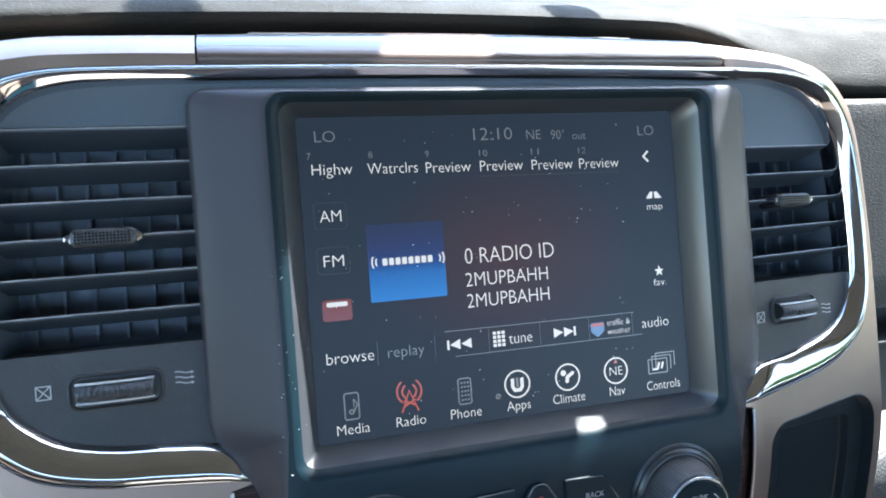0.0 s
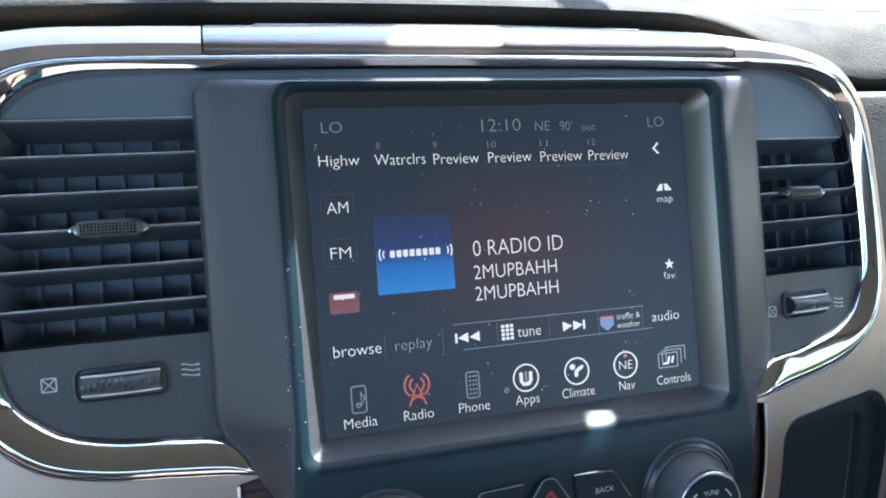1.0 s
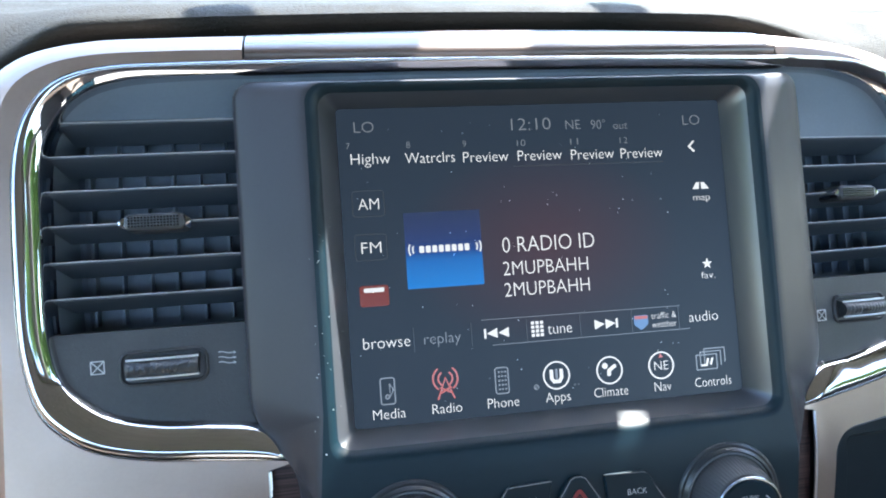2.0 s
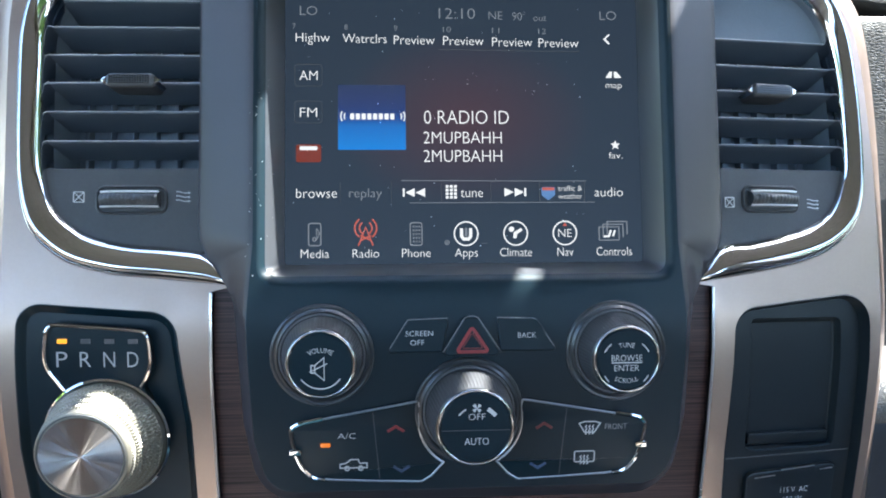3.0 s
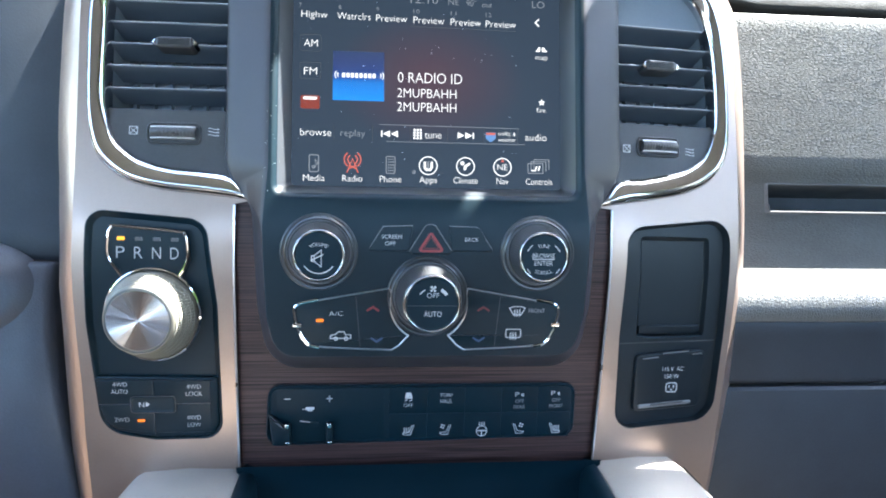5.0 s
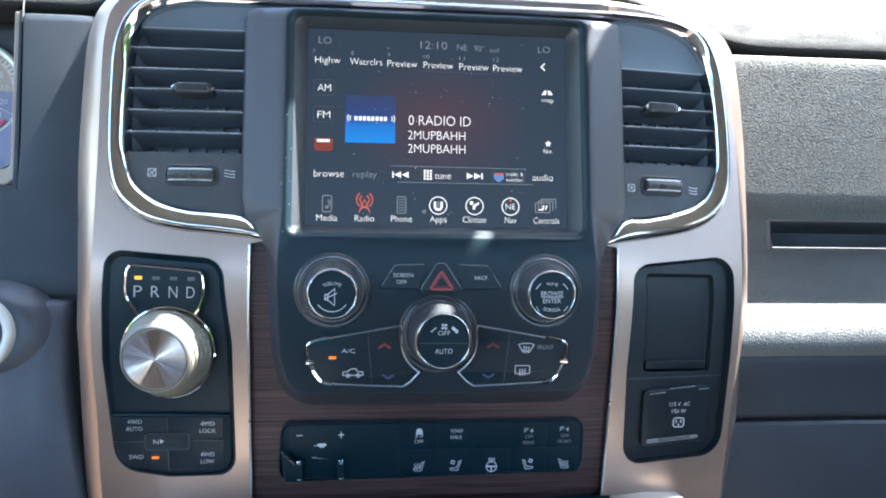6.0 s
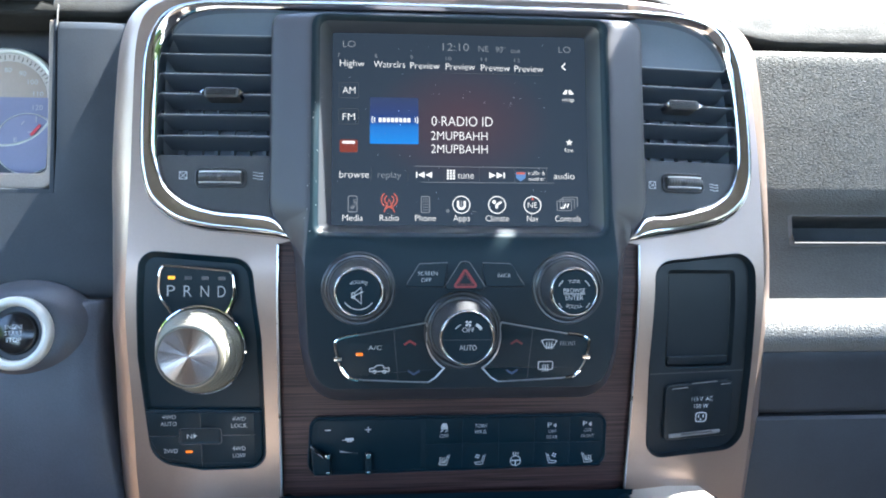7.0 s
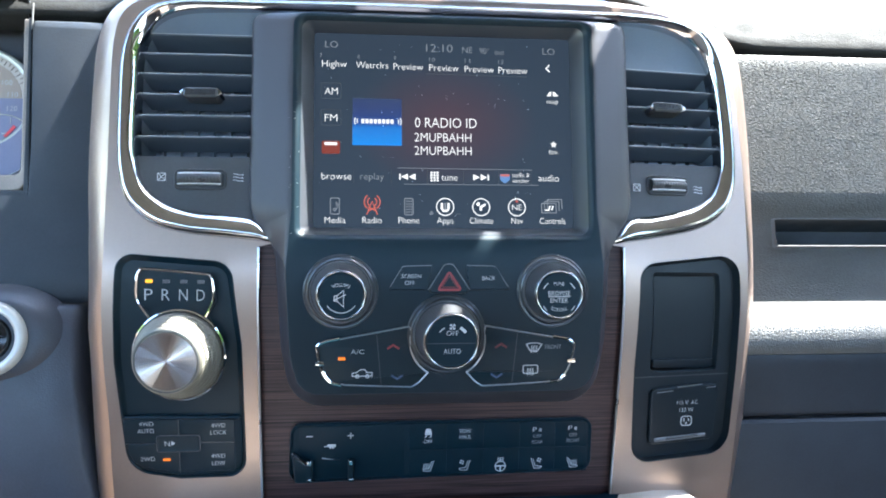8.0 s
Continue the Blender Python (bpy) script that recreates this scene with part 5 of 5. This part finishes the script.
def driver_dash():
    """Driver's side: upright panel beside the gauges and the knee panel below."""
    t = thing("driver_dashboard", "dark charcoal driver side dashboard beside the gauges", "dashboard", (-300, 60, -250), kind="structure")
    side = [(0.085, 0.094), (0.060, 0.0935), (0.0565, 0.091), (0.0555, 0.086), (0.054, 0.0), (0.0532, -0.036)]
    rows = [[(x - 0.04 * max(0.0, z) * (x < -0.28), y + dy, z) for y, z in side] for x, dy in ((-0.2887, 0.03), (-0.2887, 0.003), (-0.2875, 0.0005), (-0.285, 0.0), (-0.26, 0.0), (-0.225, 0.002))]
    bm = sheet(rows)
    under = [(0.0532, -0.036), (0.052, -0.09), (0.051, -0.107), (0.054, -0.1105)]
    sheet([[(x, y + dy, z) for y, z in under] for x, dy in ((-0.76, 0.0), (-0.2887, 0.0), (-0.285, 0.0), (-0.26, 0.0), (-0.225, 0.002))], bm)
    bmesh.ops.remove_doubles(bm, verts=bm.verts, dist=1e-5)
    part("side_panel", bm, DASH, t, angle=50, flat=True)
    part("binnacle_lip", sheet([[(x, y, z) for y, z in ((0.13, -0.0362), (0.0575, -0.0362), (0.0545, -0.0366), (0.0534, -0.0378))] for x in (-0.76, -0.4, -0.2890)]), DASH, t, angle=50, flat=True)
    knee = [(0.056, -0.1115), (0.047, -0.1125), (0.044, -0.115), (0.040, -0.13), (0.036, -0.16), (0.038, -0.21), (0.05, -0.28), (0.08, -0.38), (0.14, -0.5)]
    rows = []
    for x, dy, ins in ((-0.76, 0.0, 0), (-0.4, 0.0, 0), (-0.30, 0.0, 0), (-0.262, 0.0, 0), (-0.2505, 0.001, 1), (-0.2465, 0.004, 1), (-0.245, 0.012, 1), (-0.245, 0.04, 1)):
        rows.append([(x + ins * max(0, -0.15 - z) * 0.16, y + dy, z) for y, z in knee])
    part("knee_panel", sheet(rows), KNEE, t, angle=60, flat=True)
    return t


KNEE = material("slate_knee_panel_plastic", (0.033, 0.037, 0.047), 0.45, grain=0.3, grain_size=0.001)


def start_button():
    t = thing("engine_start_button", "black push button with a silver ring on the dash", "start button", (-299, 40, -136))
    x, z = -298.0, -135.0

    def turned(name, prof, mat, label=""):
        return part(name, revolve(prof, x, z, 80), mat, t, label, angle=50, flat=True)

    boss = revolve([(30, 0.0325), (34, 0.0335), (38, 0.0365), (44, 0.041), (50, 0.05)], x, z, 80)
    for v in boss.verts:
        v.co.z = z * 0.001 + (v.co.z - z * 0.001) * 0.74
    part("boss", boss, KNEE, t, angle=50, flat=True)
    prof = [(18.0, 0.034), (18.4, 0.0285), (19.4, 0.0272), (21.2, 0.0265), (23.4, 0.0272), (24.6, 0.029), (25.0, 0.036)]
    bm = sheet([[((x + r * math.cos(2 * math.pi * i / 80)) * 0.001, y, (z + r * math.sin(2 * math.pi * i / 80)) * 0.001) for i in range(80)] for r, y in prof], closed=True)
    part("ring", bm, WHITE_RING, t, "pale silver ring", angle=60, flat=True)
    turned("button", [(12.6, 0.0290), (13.4, 0.0294), (13.9, 0.0308), (15.0, 0.0335), (18.8, 0.0340)], GLOSS)
    for body, dz, w in (("ENGINE", 4.4, 11.5), ("START", 0.2, 11.5), ("STOP", -4.2, 9.8)):
        ob = lettering(body, x, z + dz, 3.0, w, 0.0287, INK, t, flat=True)
    part("mode_mark", filled([rect(x - 5.5, x + 5.5, z - 18, z - 15.8, 0.8)], 0.0334), GREY_INK, t, flat=True)
    return t


WHITE_RING = material("pale_silver_ring", (0.46, 0.46, 0.43), 0.38, metal=0.3, vary=0.04)


def instrument_cluster():
    """The near end of the gauges, under their hood."""
    t = thing("instrument_cluster", "instrument cluster with a pale speedometer and silver bezel", "gauges", (-350, 100, -36))
    bm = sheet([[(x, y, z) for y, z in ((0.062, -0.034), (0.112, -0.022), (0.112, 0.12), (0.062, 0.125))] for x in (-0.62, -0.303)])
    part("backing", bm, GAUGE_DARK, t, angle=20, flat=True)
    part("side_wall", sheet([[(-0.2975, 0.062, z), (-0.3035, 0.112, z)] for z in (-0.034, 0.088)]), TAN_WALL, t, "tan side wall", flat=True)
    part("side_wall", sheet([[(-0.2975, 0.062, z), (-0.3035, 0.112, z)] for z in (0.0885, 0.125)]), DASH, t, flat=True)
    part("side_frame", plate(rounded([(-293, -36, 2), (-289, -36, 4), (-292.8, 95, 1), (-295.2, 95, 1)], 4), 0.0575, 0.075, 0.8), DASH, t, flat=True)
    part("lower_frame", plate(rounded([(-620, -36.2, 1), (-290, -36.2, 4), (-290, -31.5, 2), (-620, -31.5, 1)], 4), 0.0580, 0.08, 1.2), DASH, t, flat=True)
    part("gauge_bezel", plate(rounded([(-620, -31.8, 0), (-291.4, -31.8, 10), (-294.6, 95, 1), (-299.6, 95, 1), (-296.6, -20, 5), (-620, -20, 0)], 6), 0.0600, 0.080, 1.4), TAN_WALL, t, "beige inner bezel", flat=True)
    # Highlight on the frame's upper edge, put in as a pale rod.
    part("side_glint", tube([(-0.2925, 0.058, 0.086), (-0.2925, 0.058, 0.106)], 0.0006), FRAME_GREY, t, "short pale rod put in for a glint", flat=True)
    x, z = -349, 48
    dial = part("speedometer", revolve([(37, 0.104), (37.5, 0.1045), (37.5, 0.111)], x, z, 72), DIAL, t, "pale beige dial", flat=True)
    part("dial_center", revolve([(29.5, 0.1036), (30, 0.1037), (30, 0.1041)], x, z, 64), DIAL_TAN, dial, "tan middle of the dial", flat=True)
    # The dial's shaded lower half is painted on as a slate half disc.
    cut = math.degrees(math.asin((48.6 - z) / 37.2))
    part("shade_field", filled([arc(x, z, 37.2, -180 - cut, cut, 40)], 0.1030), SUBDIAL, dial, "lower half of the dial, shade painted in slate", flat=True)
    part("dial_ring", tube([((x + 38.4 * math.cos(a)) * 0.001, 0.1035, (z + 38.4 * math.sin(a)) * 0.001) for a in [2 * math.pi * i / 90 for i in range(90)]], 0.0024, closed=True), WHITE_RING, t, "silver ring", flat=True)
    for body, deg in (("80", 90), ("90", 63), ("100", 38), ("110", 13), ("120", -13)):
        a = radians(deg)
        lettering(body, x + 24.5 * math.cos(a), z - 2 + 24.5 * math.sin(a), 4.0, 5.4 if len(body) == 2 else 7.6, 0.1026, INK, dial, flat=True)
    part("ticks", stroke([[(x + r0 * math.cos(radians(d)), z + r0 * math.sin(radians(d))) for r0 in ((32.4 if d % 12 else 31), 35)] for d in range(6, 130, 6)], 0.6, 0.1037), DIAL_INK, dial, flat=True)
    sub = part("fuel_gauge", revolve([(23.6, 0.1015), (24, 0.102), (24, 0.104)], -331.5, 11, 56), SUBDIAL, t, "small slate fuel gauge", flat=True)
    part("gauge_ring", tube([((-331.5 + 24.2 * math.cos(a)) * 0.001, 0.1012, (11 + 24.2 * math.sin(a)) * 0.001) for a in [2 * math.pi * i / 60 for i in range(60)]], 0.0004, closed=True), WHITE_RING, sub, flat=True)
    lettering("E", -340, 14, 3.6, 2.4, 0.1008, INK, sub, flat=True)
    part("gauge_marks", stroke([[(-325, 28), (-325, 32.5)], [(-336, 26), (-334, 29)], [(-331, 20), (-327, 20.5)]], 0.6, 0.1008), INK, sub, flat=True)
    part("needle", stroke([[(-328.5, 17.5), (-321.5, 26)]], 2.2, 0.1004), NEEDLE, sub, "red needle", flat=True)
    hood = [(0.058, 0.108), (0.04, 0.115), (0.05, 0.125), (0.1, 0.145)]
    part("hood", sheet([[(xx, y, zz) for y, zz in hood] for xx in (-0.62, -0.296)]), DASH, t, angle=60, flat=True)
    return t


GAUGE_DARK = material("gauge_backing", (0.03, 0.032, 0.04), 0.5)
FRAME_GREY = material("grey_gauge_frame", (0.16, 0.155, 0.15), 0.4, metal=0.2)
DIAL = material("pale_beige_dial", (0.46, 0.40, 0.35), 0.5, vary=0.05)
DIAL_TAN = material("tan_dial_center", (0.34, 0.27, 0.22), 0.5, vary=0.05)
TAN_WALL = material("tan_gauge_wall", (0.21, 0.175, 0.15), 0.55)
# Fuel gauge slate, also the painted shade on the speedometer.
SUBDIAL = material("slate_dial", (0.17, 0.165, 0.25), 0.45, vary=0.06)
DIAL_INK = material("dark_dial_ink", (0.12, 0.10, 0.10), 0.5)
NEEDLE = material("red_needle", (0.55, 0.04, 0.05), 0.4)


# ---- floor console below the stack ----
def floor_console():
    t = thing("floor_console", "floor console with pale silver sides and a black bin", "console", (0, -60, -330))
    for side in (-1, 1):
        rows = []
        for y, z, a, b in ((0.050, -0.2475, 119.5, 188), (0.034, -0.2505, 119.5, 190), (0.010, -0.260, 121, 196), (-0.03, -0.277, 124, 204), (-0.10, -0.307, 128, 214), (-0.2, -0.35, 132, 222)):
            b -= 6 if side > 0 else 0
            w = b - a
            rows.append([(side * (a + w * s) * 0.001, y, z + dz) for s, dz in ((0, -0.05), (0, -0.002), (0.03, 0.0), (0.5, 0.0012), (0.9, -0.001), (0.97, -0.004), (1.0, -0.010), (1.02, -0.08))])
        part("side_cap", sheet(rows), CAP_SILVER, t, "pale silver side cap", angle=50, flat=True)
        part("bin_rail", sheet([[(side * x * 0.001, y, z) for x, z in ((120 + k, z0 - 0.0005), (117.5 + k, z0 + 0.0015), (112 + k, z0 - 0.001), (110 + k, z0 - 0.006), (108 + k, z0 - 0.07))] for y, z0, k in ((0.05, -0.2465, 0), (0.034, -0.2505, 0), (0.010, -0.260, 1.5), (-0.03, -0.277, 4.5), (-0.10, -0.307, 8.5), (-0.2, -0.35, 12.5))]), PANEL, t, angle=60, flat=True)
    part("bin", sheet([[(x, y, z) for y, z in ((0.032, -0.246), (0.034, -0.2495), (0.042, -0.262), (0.05, -0.32), (0.02, -0.335), (-0.2, -0.42))] for x in (-0.122, -0.05, 0.05, 0.122)]), PANEL, t, angle=60, flat=True)
    return t


CAP_SILVER = material("pale_silver_plastic", (0.42, 0.385, 0.34), 0.42, metal=0.5, vary=0.03)


# ---- cab and surroundings ----
def slab(name, x0, x1, y0, y1, z0, z1, mat, label, category):
    bm = bmesh.new()
    bmesh.ops.create_cube(bm, size=1)
    for v in bm.verts:
        v.co = (x0 + (v.co.x + 0.5) * (x1 - x0), y0 + (v.co.y + 0.5) * (y1 - y0), z0 + (v.co.z + 0.5) * (z1 - z0))
    me = bpy.data.meshes.new(name)
    bm.to_mesh(me), bm.free()
    me.materials.append(mat)
    return tagged(new(name, me), label, category, kind="structure")


HEADLINER = material("grey_headliner_cloth", (0.113, 0.103, 0.095), 0.9, grain=0.3, grain_size=0.002)
DOOR_TRIM = material("tan_door_trim", (0.16, 0.125, 0.10), 0.6, grain=0.3, grain_size=0.002)
# Darker, to mute what the passenger trim reflects.
DOOR_DARK = material("charcoal_door_trim", (0.055, 0.056, 0.058), 0.6, grain=0.3, grain_size=0.002)
CARPET = material("tan_carpet", (0.15, 0.12, 0.095), 0.95, grain=0.6, grain_size=0.004)
ASPHALT = material("asphalt", (0.16, 0.16, 0.16), 0.85, vary=0.25, grain=0.4, grain_size=0.02)
GRASS = material("mown_grass", (0.09, 0.14, 0.035), 0.9, vary=0.35, grain=0.6, grain_size=0.05)


def cab():
    # Unseen cab shell; its tones are picked to bounce light onto the stack.
    slab("floor", -0.85, 0.85, -1.75, 0.75, 0.45, 0.50, CARPET, "tan carpeted cab floor", "floor")
    slab("wall_front", -0.85, 0.85, 0.62, 0.68, 0.50, 1.32, CAVITY, "plain bulkhead behind the dashboard", "wall")
    slab("wall_rear", -0.85, 0.85, -1.75, -1.70, 0.50, 1.56, DOOR_TRIM, "plain tan rear cab wall", "wall")
    slab("rear_header", -0.85, 0.85, -1.75, -1.70, 1.78, 1.90, HEADLINER, "grey cloth strip above the rear window", "wall")
    for name, x in (("wall_left", -0.85), ("wall_right", 0.80)):
        slab(name, x, x + 0.05, -1.70, 0.62, 0.50, 1.22, DOOR_TRIM if x < 0 else DOOR_DARK, "plain tan door trim below the window" if x < 0 else "plain charcoal door trim below the window", "wall")
        slab(name + "_rail", x, x + 0.05, -1.70, 0.0, 1.80, 1.90, HEADLINER, "grey cloth rail above the side window", "wall")
        slab(name + "_pillar", x, x + 0.05, -0.75, -0.62, 1.22, 1.80, HEADLINER, "grey cloth pillar between the side windows", "wall")
    slab("ceiling", -0.85, 0.85, -1.75, 0.0, 1.90, 1.94, HEADLINER, "warm grey cloth headliner", "ceiling")
    for side in (-1, 1):
        bm = bmesh.new()
        a, b = Vector((0.80 * side, 0.66, 1.30)), Vector((0.80 * side, 0.0, 1.90))
        rows = [[p + Vector((dx * side, dy, 0)) for dx, dy in ((0, -0.05), (0.05, -0.05), (0.05, 0.05), (0, 0.05))] for p in (a, b)]
        bm = sheet(rows, bm, closed=True)
        me = bpy.data.meshes.new("windshield_pillar")
        bm.to_mesh(me), bm.free()
        me.materials.append(HEADLINER)
        tagged(new("windshield_pillar", me), "grey cloth pillar beside the windshield", "pillar", kind="structure")


def windscreen():
    """Laminated pane between dash and roof."""
    bm = sheet([[(x, 0.70, 1.285), (x, 0.0, 1.90)] for x in (-0.80, 0.80)])
    bm = sheet([[(x, 0.704, 1.289), (x, 0.004, 1.904)] for x in (-0.80, 0.80)], bm)
    me = bpy.data.meshes.new("windshield")
    bm.to_mesh(me), bm.free()
    m = bpy.data.materials.new("clear_glass")
    m.use_nodes = True
    p = m.node_tree.nodes["Principled BSDF"]
    p.inputs["Transmission Weight"].default_value, p.inputs["Roughness"].default_value, p.inputs["IOR"].default_value = 1.0, 0.0, 1.0
    p.inputs["Base Color"].default_value = (0.95, 0.98, 0.97, 1)
    me.materials.append(m)
    ob = tagged(new("windshield", me), "clear laminated windshield glass", "windshield", kind="structure")
    ob.visible_shadow = False


def tree(x, y, height, rng):
    """A small broad tree: tapered trunk, limbs and a loose crown of leaf sprays."""
    t = new("tree")
    t.matrix_world = Matrix.Translation((x, y, 0))
    tagged(t, "leafy green tree beside the parking lot", "tree", "trees round the lot")
    ORIGIN[t] = Vector((0, 0, 0))

    def limb(a, b, r0, r1):
        a, b = Vector(a), Vector(b)
        d = (b - a).normalized()
        s = d.cross(Vector((0.3, 1, 0.1))).normalized()
        u = s.cross(d)
        return [[p + (s * math.cos(k * math.pi / 3) + u * math.sin(k * math.pi / 3)) * r for k in range(6)] for p, r in ((a, r0), (a.lerp(b, 0.5), (r0 + r1) / 2), (b, r1))]

    bm = sheet(limb((0, 0, 0), (0.1, 0.05, height * 0.45), 0.16, 0.10), closed=True)
    for k in range(5):
        a = k * 1.26 + rng.random()
        sheet(limb((0.05, 0, height * 0.36), (math.cos(a) * 1.1, math.sin(a) * 1.1, height * 0.68), 0.07, 0.03), bm, closed=True)
    part("trunk", bm, BARK, t, flat=True)
    bm = bmesh.new()
    for k in range(1500):
        d = Vector((rng.gauss(0, 1), rng.gauss(0, 1), rng.gauss(0, 1))).normalized() * rng.uniform(0.45, 1.0)
        c = Vector((d.x * height * 0.36, d.y * height * 0.36, height * 0.68 + d.z * height * 0.32)) + Vector((rng.gauss(0, 0.15), rng.gauss(0, 0.15), rng.gauss(0, 0.12)))
        e = [Vector((rng.gauss(0, 1), rng.gauss(0, 1), rng.gauss(0, 1))) * 0.22 for _ in range(4)]
        vs = [bm.verts.new(c + q) for q in e]
        bm.faces.new(vs[:3]), bm.faces.new((vs[0], vs[2], vs[3]))
    part("crown", bm, LEAF, t, "loose green leaves", flat=True)


BARK = material("grey_bark", (0.14, 0.11, 0.09), 0.9, grain=0.5, grain_size=0.03)
LEAF = material("sunlit_leaves", (0.10, 0.16, 0.03), 0.7, vary=0.3)


def trees():
    rng = random.Random(11)
    for side in (-1, 1):
        for k in range(6 if side > 0 else 3):
            tree(side * rng.uniform(8.5, 11.5) * (1 if side > 0 else 1.2), -9 + (3.6 if side > 0 else 7.5) * k + rng.uniform(-0.6, 0.6), rng.uniform(5.2, 6.8), rng)


def outside():
    for name, o, z, m, label in (("ground", [(-900, -900), (900, -900), (900, 900), (-900, 900)], 0.0, ASPHALT, "grey asphalt parking lot"), ("verge", [(6, -40), (14, -40), (14, 60), (6, 60)], 0.03, GRASS, "mown grass verge beside the lot"), ("verge", [(-14, -60), (-3.6, -60), (-3.6, 60), (-14, 60)], 0.03, GRASS, "mown grass verge beside the lot")):
        bm = bmesh.new()
        top = [bm.verts.new((x, y, z)) for x, y in o]
        bm.faces.new(top)
        if z > 0:
            low = [bm.verts.new((x, y, -0.02)) for x, y in o]
            for i in range(4):
                bm.faces.new((top[i - 1], top[i], low[i], low[i - 1]))
        me = bpy.data.meshes.new(name)
        bm.to_mesh(me), bm.free()
        me.materials.append(m)
        tagged(new(name, me), label, "ground", kind="structure")


def overhead_sun_blocks():
    """Unseen blocks added at the windscreen's head to shade the stack: mirror, sensor housing, folded visor shapes."""
    t = thing("mirror_sun_block", "unseen black mirror shape added to block the sun", "mirror", (77, -50, 510))
    part("shell", plate(rect(-19, 163, 455, 495, 18, 8), -0.080, 0.000, 8), BLACK, t, flat=True)
    part("glass", plate(rect(-12, 156, 460, 490, 14, 8), -0.0815, -0.078, 0.5), MIRROR_GLASS, t, "mirror face of the added block", flat=True)
    part("stalk", tube([(0.08, -0.02, 0.48), (0.09, 0.0, 0.50), (0.09, 0.02, 0.53)], 0.012), BLACK, t, flat=True)
    t = thing("housing_sun_block", "unseen black housing shape added to block the sun", "housing", (272, -50, 510))
    part("cover", plate(rect(219, 327, 464, 486, 5, 6), -0.080, 0.004, 4), BLACK, t, flat=True)
    part("mount", tube([(0.275, -0.02, 0.475), (0.275, 0.03, 0.51)], 0.012), BLACK, t, flat=True)
    t = thing("visor_sun_block", "unseen grey visor board added to block the sun", "sun visor", (410, -50, 560))
    part("board", plate(rect(345, 600, 464, 486, 5, 6), -0.100, -0.020, 4), HEADLINER, t, flat=True)
    part("pivot", tube([(0.44, -0.06, 0.475), (0.44, -0.06, 0.58)], 0.006), HEADLINER, t, flat=True)


MIRROR_GLASS = material("mirror_glass", (0.85, 0.86, 0.87), 0.02, metal=1.0, vary=0.01)


def dust():
    """Specks of dust on the display and the bezel beside it."""
    t = thing("dust_specks", "pale specks of dust on the display and bezel", "dust", (-90, 0, -60), kind="stuff")
    bm, rng = bmesh.new(), random.Random(5)
    for i in range(120):
        on_glass = i % 3
        x, z = (rng.uniform(-84, 60), rng.uniform(-62, 60)) if on_glass else (rng.gauss(-99, 4), rng.uniform(-72, 20))
        y = -0.0006 if on_glass else (-0.0142 if x > -98.5 else -0.0142 + (-98.5 - x) / 28.5 * 0.0135)
        filled([ring(x, z, rng.choice((0.12, 0.14, 0.18, 0.26)), 6)], y, 0.0002, bm)
    part("specks", bm, DUST, t)


DUST = material("pale_dust", (0.5, 0.5, 0.48), 0.9)


# ---- the place ----
outside()
trees()
cab()
dash_pad()
gap_filler()
passenger_dash()
glove_box()
driver_dash()
floor_console()
wood_trim()
top_bar()
for side in (-1, 1):
    trim_side(side)
chrome_surround()
stack = control_bezel()
control_parts(stack)
display()
for side in (-1, 1):
    air_vent(side)
shifter()
drive_mode_keys()
outlet_panel()
switch_strip()
instrument_cluster()
start_button()
overhead_sun_blocks()
windscreen()
dust()
